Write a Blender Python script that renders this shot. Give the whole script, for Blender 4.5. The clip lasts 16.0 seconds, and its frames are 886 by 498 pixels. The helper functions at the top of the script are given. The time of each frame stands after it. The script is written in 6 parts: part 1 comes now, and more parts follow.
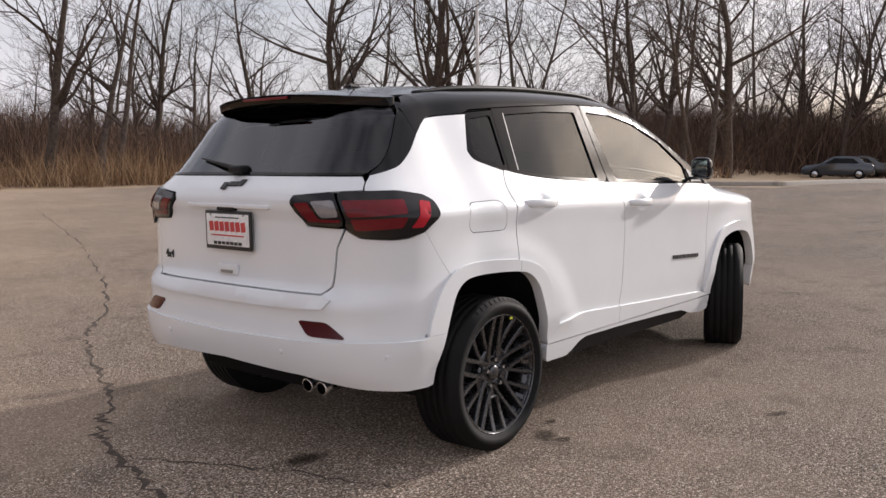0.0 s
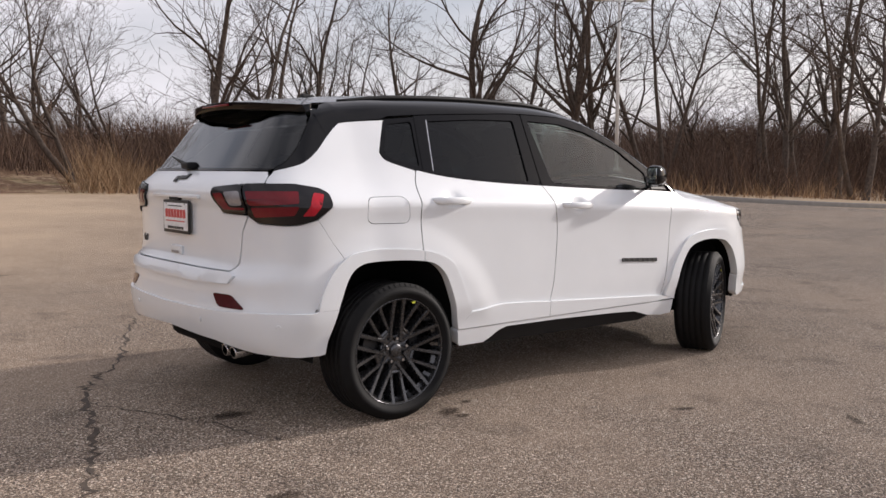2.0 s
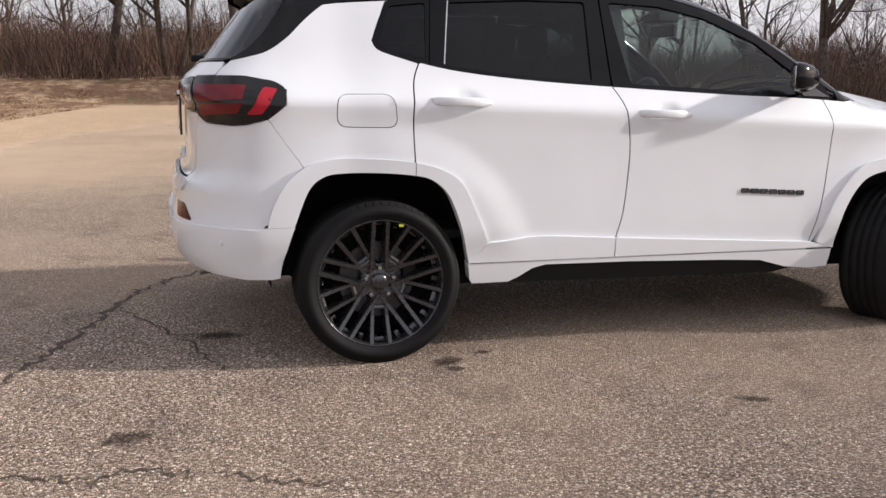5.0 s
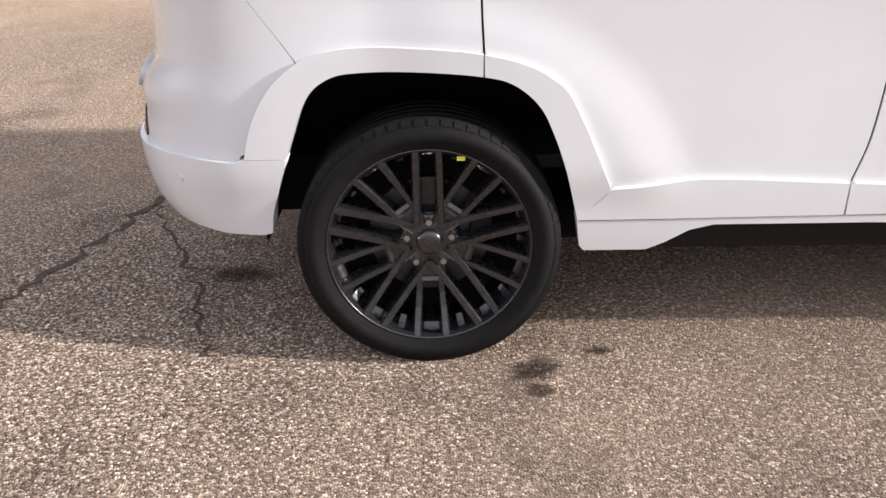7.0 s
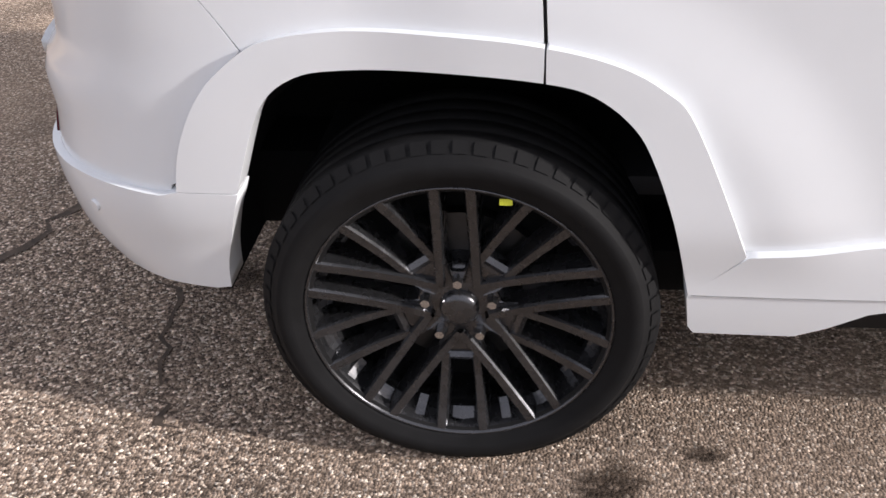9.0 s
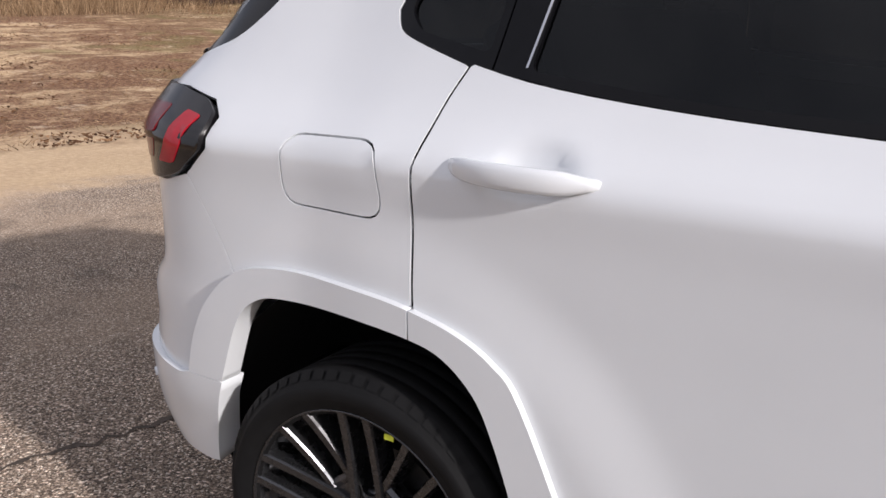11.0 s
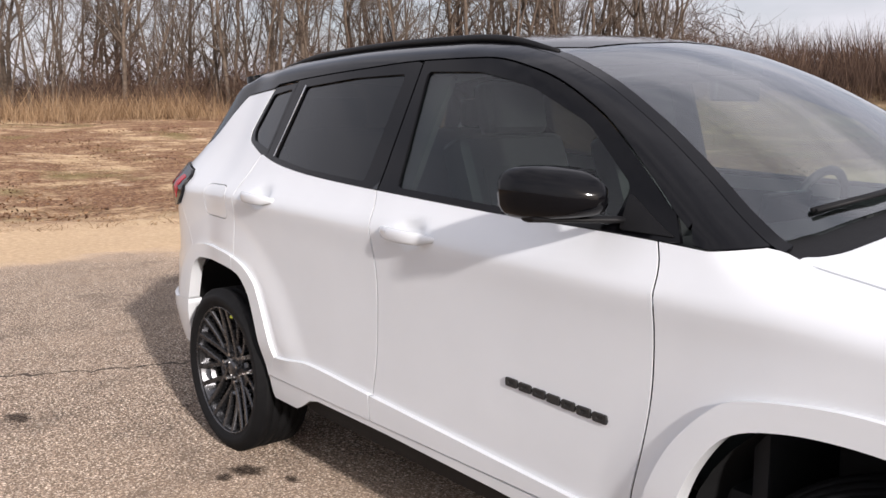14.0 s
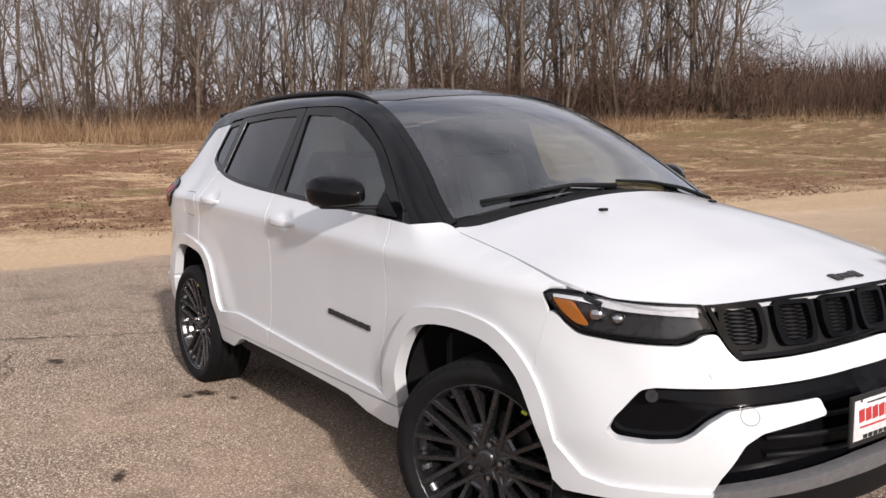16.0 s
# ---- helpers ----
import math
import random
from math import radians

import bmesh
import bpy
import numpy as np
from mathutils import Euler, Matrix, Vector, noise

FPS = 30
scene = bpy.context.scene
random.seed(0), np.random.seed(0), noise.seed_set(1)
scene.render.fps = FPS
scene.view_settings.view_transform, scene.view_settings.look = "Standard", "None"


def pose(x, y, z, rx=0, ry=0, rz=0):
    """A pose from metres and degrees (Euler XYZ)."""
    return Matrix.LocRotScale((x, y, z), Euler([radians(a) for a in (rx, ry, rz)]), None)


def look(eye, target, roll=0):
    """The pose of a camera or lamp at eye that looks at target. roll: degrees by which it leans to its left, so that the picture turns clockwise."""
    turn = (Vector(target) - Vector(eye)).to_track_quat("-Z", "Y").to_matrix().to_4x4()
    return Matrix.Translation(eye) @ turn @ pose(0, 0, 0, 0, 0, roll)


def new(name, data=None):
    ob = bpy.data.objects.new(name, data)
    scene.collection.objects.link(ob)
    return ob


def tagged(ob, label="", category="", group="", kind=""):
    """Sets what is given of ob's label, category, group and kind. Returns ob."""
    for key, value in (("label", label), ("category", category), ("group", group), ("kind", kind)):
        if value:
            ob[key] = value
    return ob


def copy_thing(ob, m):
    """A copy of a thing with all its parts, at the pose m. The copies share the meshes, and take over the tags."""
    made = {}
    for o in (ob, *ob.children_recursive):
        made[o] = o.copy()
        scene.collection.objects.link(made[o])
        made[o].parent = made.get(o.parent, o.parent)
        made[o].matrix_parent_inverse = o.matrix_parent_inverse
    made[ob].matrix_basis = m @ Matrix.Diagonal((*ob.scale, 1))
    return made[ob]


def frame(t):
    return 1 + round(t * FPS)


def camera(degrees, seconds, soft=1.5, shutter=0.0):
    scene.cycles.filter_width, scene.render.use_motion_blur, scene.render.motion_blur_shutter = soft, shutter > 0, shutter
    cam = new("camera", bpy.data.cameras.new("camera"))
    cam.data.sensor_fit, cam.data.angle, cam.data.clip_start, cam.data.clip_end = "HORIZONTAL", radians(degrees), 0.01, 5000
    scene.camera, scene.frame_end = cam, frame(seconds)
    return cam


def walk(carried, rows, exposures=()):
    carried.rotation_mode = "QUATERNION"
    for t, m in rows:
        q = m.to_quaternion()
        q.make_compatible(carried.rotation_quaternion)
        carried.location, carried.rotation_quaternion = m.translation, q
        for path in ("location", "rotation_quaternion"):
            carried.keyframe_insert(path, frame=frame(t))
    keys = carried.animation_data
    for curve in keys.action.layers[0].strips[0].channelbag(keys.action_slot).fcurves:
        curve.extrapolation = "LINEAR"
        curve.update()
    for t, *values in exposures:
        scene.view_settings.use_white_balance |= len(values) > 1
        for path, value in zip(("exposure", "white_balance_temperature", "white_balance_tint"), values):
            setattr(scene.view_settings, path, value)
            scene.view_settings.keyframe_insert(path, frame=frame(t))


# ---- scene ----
cam = camera(53.4, 16.0)
PATH = [
    (0, (-4.336, -3.13, 1.298), (-2.821, -1.842, 1.081), -0.9),
    (0.5, (-4.289, -3.437, 1.291), (-2.842, -2.068, 1.112), -1.2),
    (1, (-4.126, -3.709, 1.27), (-2.737, -2.28, 1.092), -0.9),
    (1.5, (-4.028, -4.048, 1.247), (-2.702, -2.561, 1.073), -0.5),
    (2, (-3.838, -4.295, 1.218), (-2.578, -2.752, 1.04), 0.1),
    (2.5, (-3.612, -4.507, 1.213), (-2.435, -2.901, 1.029), 0.3),
    (3, (-3.373, -4.767, 1.218), (-2.315, -3.083, 1.012), -0.5),
    (3.5, (-3.034, -4.729, 1.173), (-2.08, -2.988, 0.929), -0.3),
    (4, (-2.666, -4.722, 1.162), (-1.843, -2.919, 0.893), -0.2),
    (4.5, (-2.352, -4.589, 1.131), (-1.668, -2.733, 0.839), 0.1),
    (5, (-2.087, -4.291, 1.109), (-1.519, -2.407, 0.755), 0.7),
    (5.2, (-1.958, -4.171, 1.103), (-1.435, -2.283, 0.704), 1.0),
    (7.5, (-1.242, -2.524, 1.258), (-1.307, -0.788, 0.266), -2.6),
    (8, (-1.224, -2.206, 1.261), (-1.309, -0.567, 0.117), -3.5),
    (10.5, (-0.742, -1.999, 1.258), (-1.542, -0.32, 0.522), -1.0),
    (11, (-0.386, -2.027, 1.29), (-1.432, -0.399, 0.783), 0.1),
    (11.5, (-0.012, -2.123, 1.331), (-1.166, -0.542, 0.92), 1.3),
    (12, (0.343, -2.232, 1.337), (-0.914, -0.713, 1.001), 1.1),
    (12.5, (0.759, -2.283, 1.356), (-0.568, -0.82, 1.039), 1.1),
    (13, (1.121, -2.38, 1.357), (-0.267, -0.973, 1.051), 1.0),
    (13.5, (1.556, -2.357, 1.351), (0.082, -1.036, 1.064), 0.9),
    (14, (1.944, -2.422, 1.362), (0.422, -1.159, 1.063), -0.2),
    (14.5, (2.362, -2.439, 1.354), (0.816, -1.206, 1.057), 0.4),
    (15, (2.783, -2.475, 1.372), (1.219, -1.264, 1.08), 0.4),
    (15.5, (3.172, -2.568, 1.397), (1.586, -1.379, 1.124), 0.3),
    (16, (3.562, -2.554, 1.397), (1.937, -1.417, 1.142), -0.4),
]
EXPOSURES = [(t, e, k, 15) for t, e, k in ((0.0, 0.10, 6450), (2.5, 0.12, 6450), (4.0, 0.12, 6450), (5.0, 0.20, 6400), (7.5, 0.54, 6350), (8.0, 0.57, 6300), (10.5, -0.14, 6200), (11.0, -0.12, 6200), (11.5, 0.04, 6220), (12.0, 0.10, 6250), (13.0, 0.16, 6300), (14.5, 0.05, 6350), (16.0, -0.14, 6400))]
walk(cam, [(t, look(eye, target, roll)) for t, eye, target, roll in PATH], EXPOSURES)

# ---- daylight ----
SUN_WAY = Vector((3.45, -0.86, 1.52)).normalized()      # towards the sun: ahead of the car, low, a little to its right
SUN_EL = math.asin(SUN_WAY.z)
SUN_AZ = math.atan2(SUN_WAY.x, SUN_WAY.y)
world = bpy.data.worlds.new("sky")
scene.world = world
world.use_nodes = True
wt = world.node_tree
wt.nodes.clear()
w_out = wt.nodes.new("ShaderNodeOutputWorld")
w_bg = wt.nodes.new("ShaderNodeBackground")
w_sky = wt.nodes.new("ShaderNodeTexSky")
w_sky.sky_type = "NISHITA"
w_sky.sun_disc = False
w_sky.sun_elevation = SUN_EL
w_sky.sun_rotation = SUN_AZ
w_sky.air_density, w_sky.dust_density, w_sky.ozone_density = 1.0, 3.0, 1.0
w_tc = wt.nodes.new("ShaderNodeTexCoord")
w_map = wt.nodes.new("ShaderNodeMapping")
w_map.inputs["Scale"].default_value = (1.0, 1.0, 3.2)
w_noise = wt.nodes.new("ShaderNodeTexNoise")
w_noise.inputs["Scale"].default_value = 2.3
w_noise.inputs["Detail"].default_value = 5.0
w_noise.inputs["Roughness"].default_value = 0.55
w_ramp = wt.nodes.new("ShaderNodeValToRGB")
w_ramp.color_ramp.elements[0].position, w_ramp.color_ramp.elements[1].position = 0.34, 0.60
w_ramp.color_ramp.elements[0].color = (0.42, 0.42, 0.42, 1)
w_ramp.color_ramp.elements[1].color = (0.95, 0.95, 0.95, 1)
w_mix = wt.nodes.new("ShaderNodeMixRGB")
w_mix.inputs[2].default_value = (8.3, 8.2, 8.5, 1)        # thin bright cloud over the blue
w_bg.inputs["Strength"].default_value = 0.10
wt.links.new(w_tc.outputs["Generated"], w_map.inputs["Vector"])
wt.links.new(w_map.outputs["Vector"], w_noise.inputs["Vector"])
wt.links.new(w_noise.outputs["Fac"], w_ramp.inputs["Fac"])
wt.links.new(w_ramp.outputs["Color"], w_mix.inputs[0])
wt.links.new(w_sky.outputs["Color"], w_mix.inputs[1])
wt.links.new(w_mix.outputs["Color"], w_bg.inputs["Color"])
wt.links.new(w_bg.outputs["Background"], w_out.inputs["Surface"])

sun = new("sun", bpy.data.lights.new("sun", "SUN"))
sun.data.energy = 4.0
sun.data.angle = radians(2.2)
sun.data.color = (1.0, 0.94, 0.86)
sun.matrix_world = look((0, 0, 30), Vector((0, 0, 30)) - SUN_WAY)

# ---- materials ----


class Mat:
    """A small builder for node materials."""

    def __init__(self, name):
        self.m = bpy.data.materials.new(name)
        self.m.use_nodes = True
        self.t = self.m.node_tree
        self.b = self.t.nodes["Principled BSDF"]
        self.out = self.t.nodes["Material Output"]
        self.co = None

    def node(self, kind, **sockets):
        n = self.t.nodes.new("ShaderNode" + kind)
        for k, v in sockets.items():
            n.inputs[k.replace("_", " ")].default_value = v
        return n

    def link(self, a, b):
        self.t.links.new(a, b)

    def coords(self):
        if self.co is None:
            self.co = self.node("TexCoord").outputs["Object"]
        return self.co

    def place(self):
        if self.co is None:
            self.co = self.node("NewGeometry").outputs["Position"]
        return self.co

    def noise(self, scale, detail=4.0, rough=0.55, vector=None):
        n = self.node("TexNoise", Scale=scale, Detail=detail, Roughness=rough)
        self.link(vector or self.coords(), n.inputs["Vector"])
        return n.outputs["Fac"]

    def ramp(self, fac, *stops):
        r = self.node("ValToRGB")
        e = r.color_ramp.elements
        while len(e) < len(stops):
            e.new(0.5)
        for el, (p, c) in zip(e, stops):
            el.position, el.color = p, (*c, 1)
        self.link(fac, r.inputs["Fac"])
        return r.outputs["Color"]

    def mix(self, fac, a, b, kind="MIX"):
        n = self.node("MixRGB")
        n.blend_type = kind
        for s, v in zip(n.inputs, (fac, a, b)):
            if isinstance(v, (int, float)):
                s.default_value = v
            elif isinstance(v, tuple):
                s.default_value = (*v, 1)
            else:
                self.link(v, s)
        return n.outputs["Color"]

    def math(self, op, a, b=0.0, clamp=False):
        n = self.node("Math")
        n.operation, n.use_clamp = op, clamp
        for s, v in zip(n.inputs, (a, b)):
            if isinstance(v, (int, float)):
                s.default_value = v
            else:
                self.link(v, s)
        return n.outputs["Value"]

    def step(self, v, lo, hi):
        n = self.node("MapRange")
        n.interpolation_type = "SMOOTHSTEP"
        n.inputs["From Min"].default_value, n.inputs["From Max"].default_value = lo, hi
        self.link(v, n.inputs["Value"])
        return n.outputs["Result"]

    def bump(self, height, strength, distance):
        n = self.node("Bump", Strength=strength, Distance=distance)
        self.link(height, n.inputs["Height"])
        self.link(n.outputs["Normal"], self.b.inputs["Normal"])

    def set(self, **kw):
        for k, v in kw.items():
            s = self.b.inputs[k.replace("_", " ")]
            if isinstance(v, tuple):
                s.default_value = (*v, 1)
            elif isinstance(v, (int, float)):
                s.default_value = v
            else:
                self.link(v, s)
        return self


def plain(name, colour, rough, metal=0.0, coat=0.0, vary=0.12, scale=40.0, bump=0.0, dist=0.001, spec=0.5):
    """A surface of one colour with fine variation in tone, gloss and relief."""
    m = Mat(name)
    n = m.noise(scale, 5.0)
    lo = tuple(c * (1 - vary) for c in colour)
    hi = tuple(min(1.0, c * (1 + vary)) for c in colour)
    m.set(Base_Color=m.ramp(n, (0.3, lo), (0.7, hi)), Metallic=metal, Coat_Weight=coat, Coat_Roughness=0.04, Specular_IOR_Level=spec)
    spread = 0.16 if rough > 0.25 else 0.03
    r = m.math("MULTIPLY_ADD", n, spread)
    r.node.inputs[2].default_value = rough - spread / 2
    m.set(Roughness=r)
    if bump:
        m.bump(m.noise(scale * 6, 3.0), bump, dist)
    return m.m


def glass(name, tint, gloss_rough=0.01, base=0.05, power=3.5):
    """Sheet glass: a tinted clear sheet with a Fresnel gloss."""
    m = Mat(name)
    m.t.nodes.remove(m.b)
    clear = m.node("BsdfTransparent")
    clear.inputs["Color"].default_value = (*tint, 1)
    gl = m.node("BsdfGlossy", Roughness=gloss_rough)
    gl.inputs["Color"].default_value = (0.93, 0.95, 0.97, 1)
    lw = m.node("LayerWeight", Blend=0.5)
    mx = m.node("MixShader")
    rise = m.math("POWER", lw.outputs["Facing"], power)
    fac = m.math("MULTIPLY_ADD", rise, 0.85)
    fac.node.inputs[2].default_value = base
    m.link(fac, mx.inputs["Fac"])
    m.link(clear.outputs["BSDF"], mx.inputs[1])
    m.link(gl.outputs["BSDF"], mx.inputs[2])
    m.link(mx.outputs["Shader"], m.out.inputs["Surface"])
    return m.m


def paint_white():
    m = Mat("white_paint")
    n = m.noise(3.0, 3.0)
    m.set(Base_Color=m.ramp(n, (0.3, (0.718, 0.741, 0.762)), (0.7, (0.753, 0.776, 0.797))), Roughness=0.34, Coat_Weight=0.85, Coat_Roughness=0.035, Coat_IOR=1.5)
    m.bump(m.noise(420.0, 2.0), 0.02, 0.0004)
    return m.m


def asphalt_field():
    """The lot's worn, dusty chip surface and the leaf-strewn field beyond its edge, on one sheet."""
    m = Mat("lot_and_field")
    p = m.place()
    xyz = m.node("SeparateXYZ")
    m.link(p, xyz.inputs["Vector"])
    X, Y = xyz.outputs["X"], xyz.outputs["Y"]
    # stone chips
    v1 = m.node("TexVoronoi", Scale=165.0)
    m.link(p, v1.inputs["Vector"])
    chips = m.node("SeparateXYZ")
    m.link(v1.outputs["Color"], chips.inputs["Vector"])
    v2 = m.node("TexVoronoi", Scale=230.0)
    m.link(p, v2.inputs["Vector"])
    chips2 = m.node("SeparateXYZ")
    m.link(v2.outputs["Color"], chips2.inputs["Vector"])
    tone = m.ramp(chips.outputs["X"], (0.0, (0.04, 0.03, 0.024)), (0.30, (0.125, 0.094, 0.072)), (0.65, (0.30, 0.23, 0.175)), (0.85, (0.48, 0.385, 0.305)), (1.0, (0.85, 0.76, 0.65)))
    tone2 = m.ramp(chips2.outputs["Y"], (0.0, (0.045, 0.035, 0.028)), (0.55, (0.22, 0.168, 0.128)), (0.9, (0.42, 0.335, 0.265)), (1.0, (0.66, 0.57, 0.48)))
    stones = m.mix(0.18, tone, tone2)
    # pale and dark handfuls of chips
    grit = m.noise(72.0, 3.0, 0.7)
    stones = m.mix(0.85, stones, m.ramp(grit, (0.33, (0.36, 0.34, 0.32)), (0.50, (1.08, 1.08, 1.08)), (0.66, (2.1, 2.08, 2.04))), "MULTIPLY")
    # dust and wear, large and middling
    wear = m.noise(0.33, 6.0, 0.6)
    blot = m.noise(2.4, 5.0, 0.6)
    dust = m.mix(m.step(wear, 0.42, 0.66), stones, (0.46, 0.345, 0.25))
    stones = m.mix(0.45, stones, dust)
    stones = m.mix(m.math("MULTIPLY", m.step(blot, 0.50, 0.72), 0.38), stones, (0.075, 0.06, 0.05))
    # pale dusty band to the far left side of the lot
    far = m.math("MULTIPLY", m.step(Y, 1.5, 9.0), m.step(m.math("ADD", m.math("MULTIPLY", X, -1.0), m.math("MULTIPLY", Y, 0.55)), 0.0, 9.0))
    stones = m.mix(m.math("MULTIPLY", far, 0.70), stones, m.ramp(wear, (0.3, (0.50, 0.37, 0.25)), (0.7, (0.66, 0.51, 0.36))))
    # field: straw, bare earth and fallen leaves
    f1 = m.noise(0.45, 7.0, 0.62)
    f2 = m.noise(2.6, 9.0, 0.78)
    f3 = m.noise(16.0, 6.0, 0.7)
    st = m.node("Mapping")
    st.inputs["Scale"].default_value = (1.5, 0.6, 1.0)
    m.link(p, st.inputs["Vector"])
    f4 = m.noise(1.1, 6.0, 0.6, st.outputs["Vector"])
    earth = m.ramp(f3, (0.28, (0.035, 0.018, 0.011)), (0.5, (0.155, 0.082, 0.047)), (0.70, (0.42, 0.27, 0.16)))
    straw = m.ramp(f3, (0.2, (0.20, 0.135, 0.075)), (0.5, (0.44, 0.315, 0.19)), (0.8, (0.70, 0.57, 0.41)))
    f5 = m.noise(0.30, 5.0, 0.6)
    leafy = m.math("ADD", m.math("MULTIPLY", m.math("ADD", f2, f4), 0.5), m.math("MULTIPLY", m.math("SUBTRACT", f5, 0.5), 0.55))
    field = m.mix(m.step(leafy, 0.36, 0.53), straw, earth)
    # bleached bare spots, and moss and green blades in the wetter parts
    field = m.mix(m.math("MULTIPLY", m.step(m.noise(1.7, 6.0, 0.7), 0.58, 0.68), 0.5), field, (0.62, 0.50, 0.36))
    field = m.mix(m.math("MULTIPLY", m.step(f1, 0.52, 0.66), 0.55), field, (0.14, 0.125, 0.045))
    wet = m.math("MULTIPLY", m.step(Y, 14.0, 26.0), m.step(m.math("MULTIPLY", X, -1.0), 6.0, 14.0))
    field = m.mix(m.math("MULTIPLY", m.math("MULTIPLY", wet, m.step(f2, 0.40, 0.60)), 0.55), field, (0.16, 0.135, 0.055))
    # the lot's left edge bends away to the back; gravel and trodden straw lie outside it
    ragged = m.math("MULTIPLY", m.math("SUBTRACT", m.noise(0.9, 6.0, 0.65), 0.5), 2.4)
    bend = m.math("MULTIPLY", m.math("MAXIMUM", m.math("SUBTRACT", Y, 11.0), 0.0), 0.28)
    rim = m.math("ADD", m.math("MULTIPLY", Y, 0.13), bend)
    left = m.math("ADD", m.math("SUBTRACT", m.math("ADD", X, 6.9), rim), ragged)
    outer = m.math("ADD", m.math("SUBTRACT", m.math("ADD", X, 10.0), m.math("MULTIPLY", Y, 0.18)), m.math("MULTIPLY", ragged, 1.6))
    near = m.math("MULTIPLY", m.math("MINIMUM", m.math("MAXIMUM", X, 0.0), 10.0), 0.5)
    back = m.math("SUBTRACT", m.math("SUBTRACT", m.math("ADD", 27.0, m.math("MULTIPLY", ragged, 0.5)), near), Y)
    isle = m.math("MAXIMUM", m.math("SUBTRACT", 24.3, X), m.math("SUBTRACT", 7.2, Y))
    lot = m.math("MULTIPLY", m.math("MULTIPLY", m.step(left, -0.25, 0.35), m.step(back, -0.4, 0.4)), m.step(isle, -0.05, 0.05))
    gravel = m.mix(0.45, (0.60, 0.46, 0.31), straw)
    bank = m.math("MULTIPLY", m.step(outer, -0.8, 1.0), m.step(back, -1.6, 0.2))
    edge = m.mix(m.math("MULTIPLY", bank, 0.85), field, gravel)
    m.set(Base_Color=m.mix(lot, edge, stones), Roughness=0.9, Specular_IOR_Level=0.22, Diffuse_Roughness=1.0)
    hgt = m.mix(lot, m.math("MULTIPLY", f3, 6.0), m.math("SUBTRACT", 1.0, v1.outputs["Distance"]))
    m.bump(hgt, 0.85, 0.007)
    return m.m


def bark(name, dark, pale):
    m = Mat(name)
    n = m.noise(9.0, 6.0, 0.65)
    m.set(Base_Color=m.ramp(n, (0.3, dark), (0.72, pale)), Roughness=0.9, Specular_IOR_Level=0.2)
    m.bump(m.noise(30.0, 4.0), 0.5, 0.01)
    return m.m


def straw_mat(name, a, b, c):
    m = Mat(name)
    g = m.node("NewGeometry")
    m.set(Base_Color=m.ramp(g.outputs["Random Per Island"], (0.0, a), (0.5, b), (1.0, c)), Roughness=0.8, Specular_IOR_Level=0.2)
    return m.m


WHITE = paint_white()
BLACK = plain("black_gloss_paint", (0.004, 0.004, 0.005), 0.09, coat=0.10, spec=0.22)
TRIM = plain("black_gloss_trim", (0.004, 0.004, 0.005), 0.09, coat=0.0, spec=0.20)
PLASTIC = plain("black_grained_plastic", (0.009, 0.009, 0.010), 0.55, bump=0.3, spec=0.25)
DARK = plain("dark_underbody", (0.012, 0.012, 0.0125), 0.9, spec=0.1)
RUBBER = plain("tyre_rubber", (0.007, 0.007, 0.0075), 0.72, vary=0.25, scale=25.0, bump=0.25, spec=0.2)
RIM = plain("dark_grey_alloy", (0.078, 0.079, 0.084), 0.27, metal=0.85, coat=0.4)
STEEL = plain("bright_steel", (0.55, 0.55, 0.56), 0.22, metal=1.0)
DISC = plain("brake_disc_steel", (0.10, 0.10, 0.10), 0.5, metal=1.0)
CHROME = plain("chrome", (0.75, 0.75, 0.77), 0.10, metal=1.0)
GREYMETAL = plain("grey_satin_plate", (0.30, 0.30, 0.31), 0.38, metal=0.6)
SMOKE = plain("smoked_lamp_plastic", (0.006, 0.005, 0.006), 0.13, coat=0.15, spec=0.35)
RED = plain("red_lamp_plastic", (0.40, 0.012, 0.024), 0.2, coat=0.1, spec=0.3)
DEEPRED = plain("deep_red_lamp_plastic", (0.135, 0.005, 0.010), 0.2, coat=0.1, spec=0.3)
REFLECTOR = plain("dark_red_reflector", (0.060, 0.003, 0.006), 0.2, coat=0.1, spec=0.3)
CLEARGREY = plain("clear_grey_lamp_plastic", (0.22, 0.21, 0.22), 0.2, coat=1.0)
AMBER = plain("amber_lamp_plastic", (0.55, 0.17, 0.02), 0.2, coat=1.0)
LAMPWHITE = plain("white_light_strip", (0.80, 0.80, 0.82), 0.2, coat=1.0)
LAMPGREY = plain("lamp_housing", (0.045, 0.045, 0.05), 0.28, metal=0.4)
PLATEWHITE = plain("white_plate", (0.78, 0.78, 0.78), 0.4)
PRINTRED = plain("red_print", (0.52, 0.05, 0.05), 0.45)
PRINTBLACK = plain("black_print", (0.02, 0.02, 0.02), 0.5)
STICKER = plain("yellow_sticker", (0.62, 0.66, 0.05), 0.5)
PRIVACY = glass("dark_privacy_glass", (0.06, 0.068, 0.07), base=0.028, power=4.0)
CLEAR = glass("clear_green_glass", (0.56, 0.66, 0.61), base=0.04)
SCREEN = glass("windscreen_glass", (0.62, 0.68, 0.65), base=0.10, power=2.6)
REARGLASS = glass("dark_rear_glass", (0.10, 0.11, 0.115))
LAMPGLASS = glass("clear_lamp_cover", (0.86, 0.87, 0.88))
LEATHER = plain("dark_seat_leather", (0.014, 0.014, 0.016), 0.5, scale=60.0, bump=0.2)
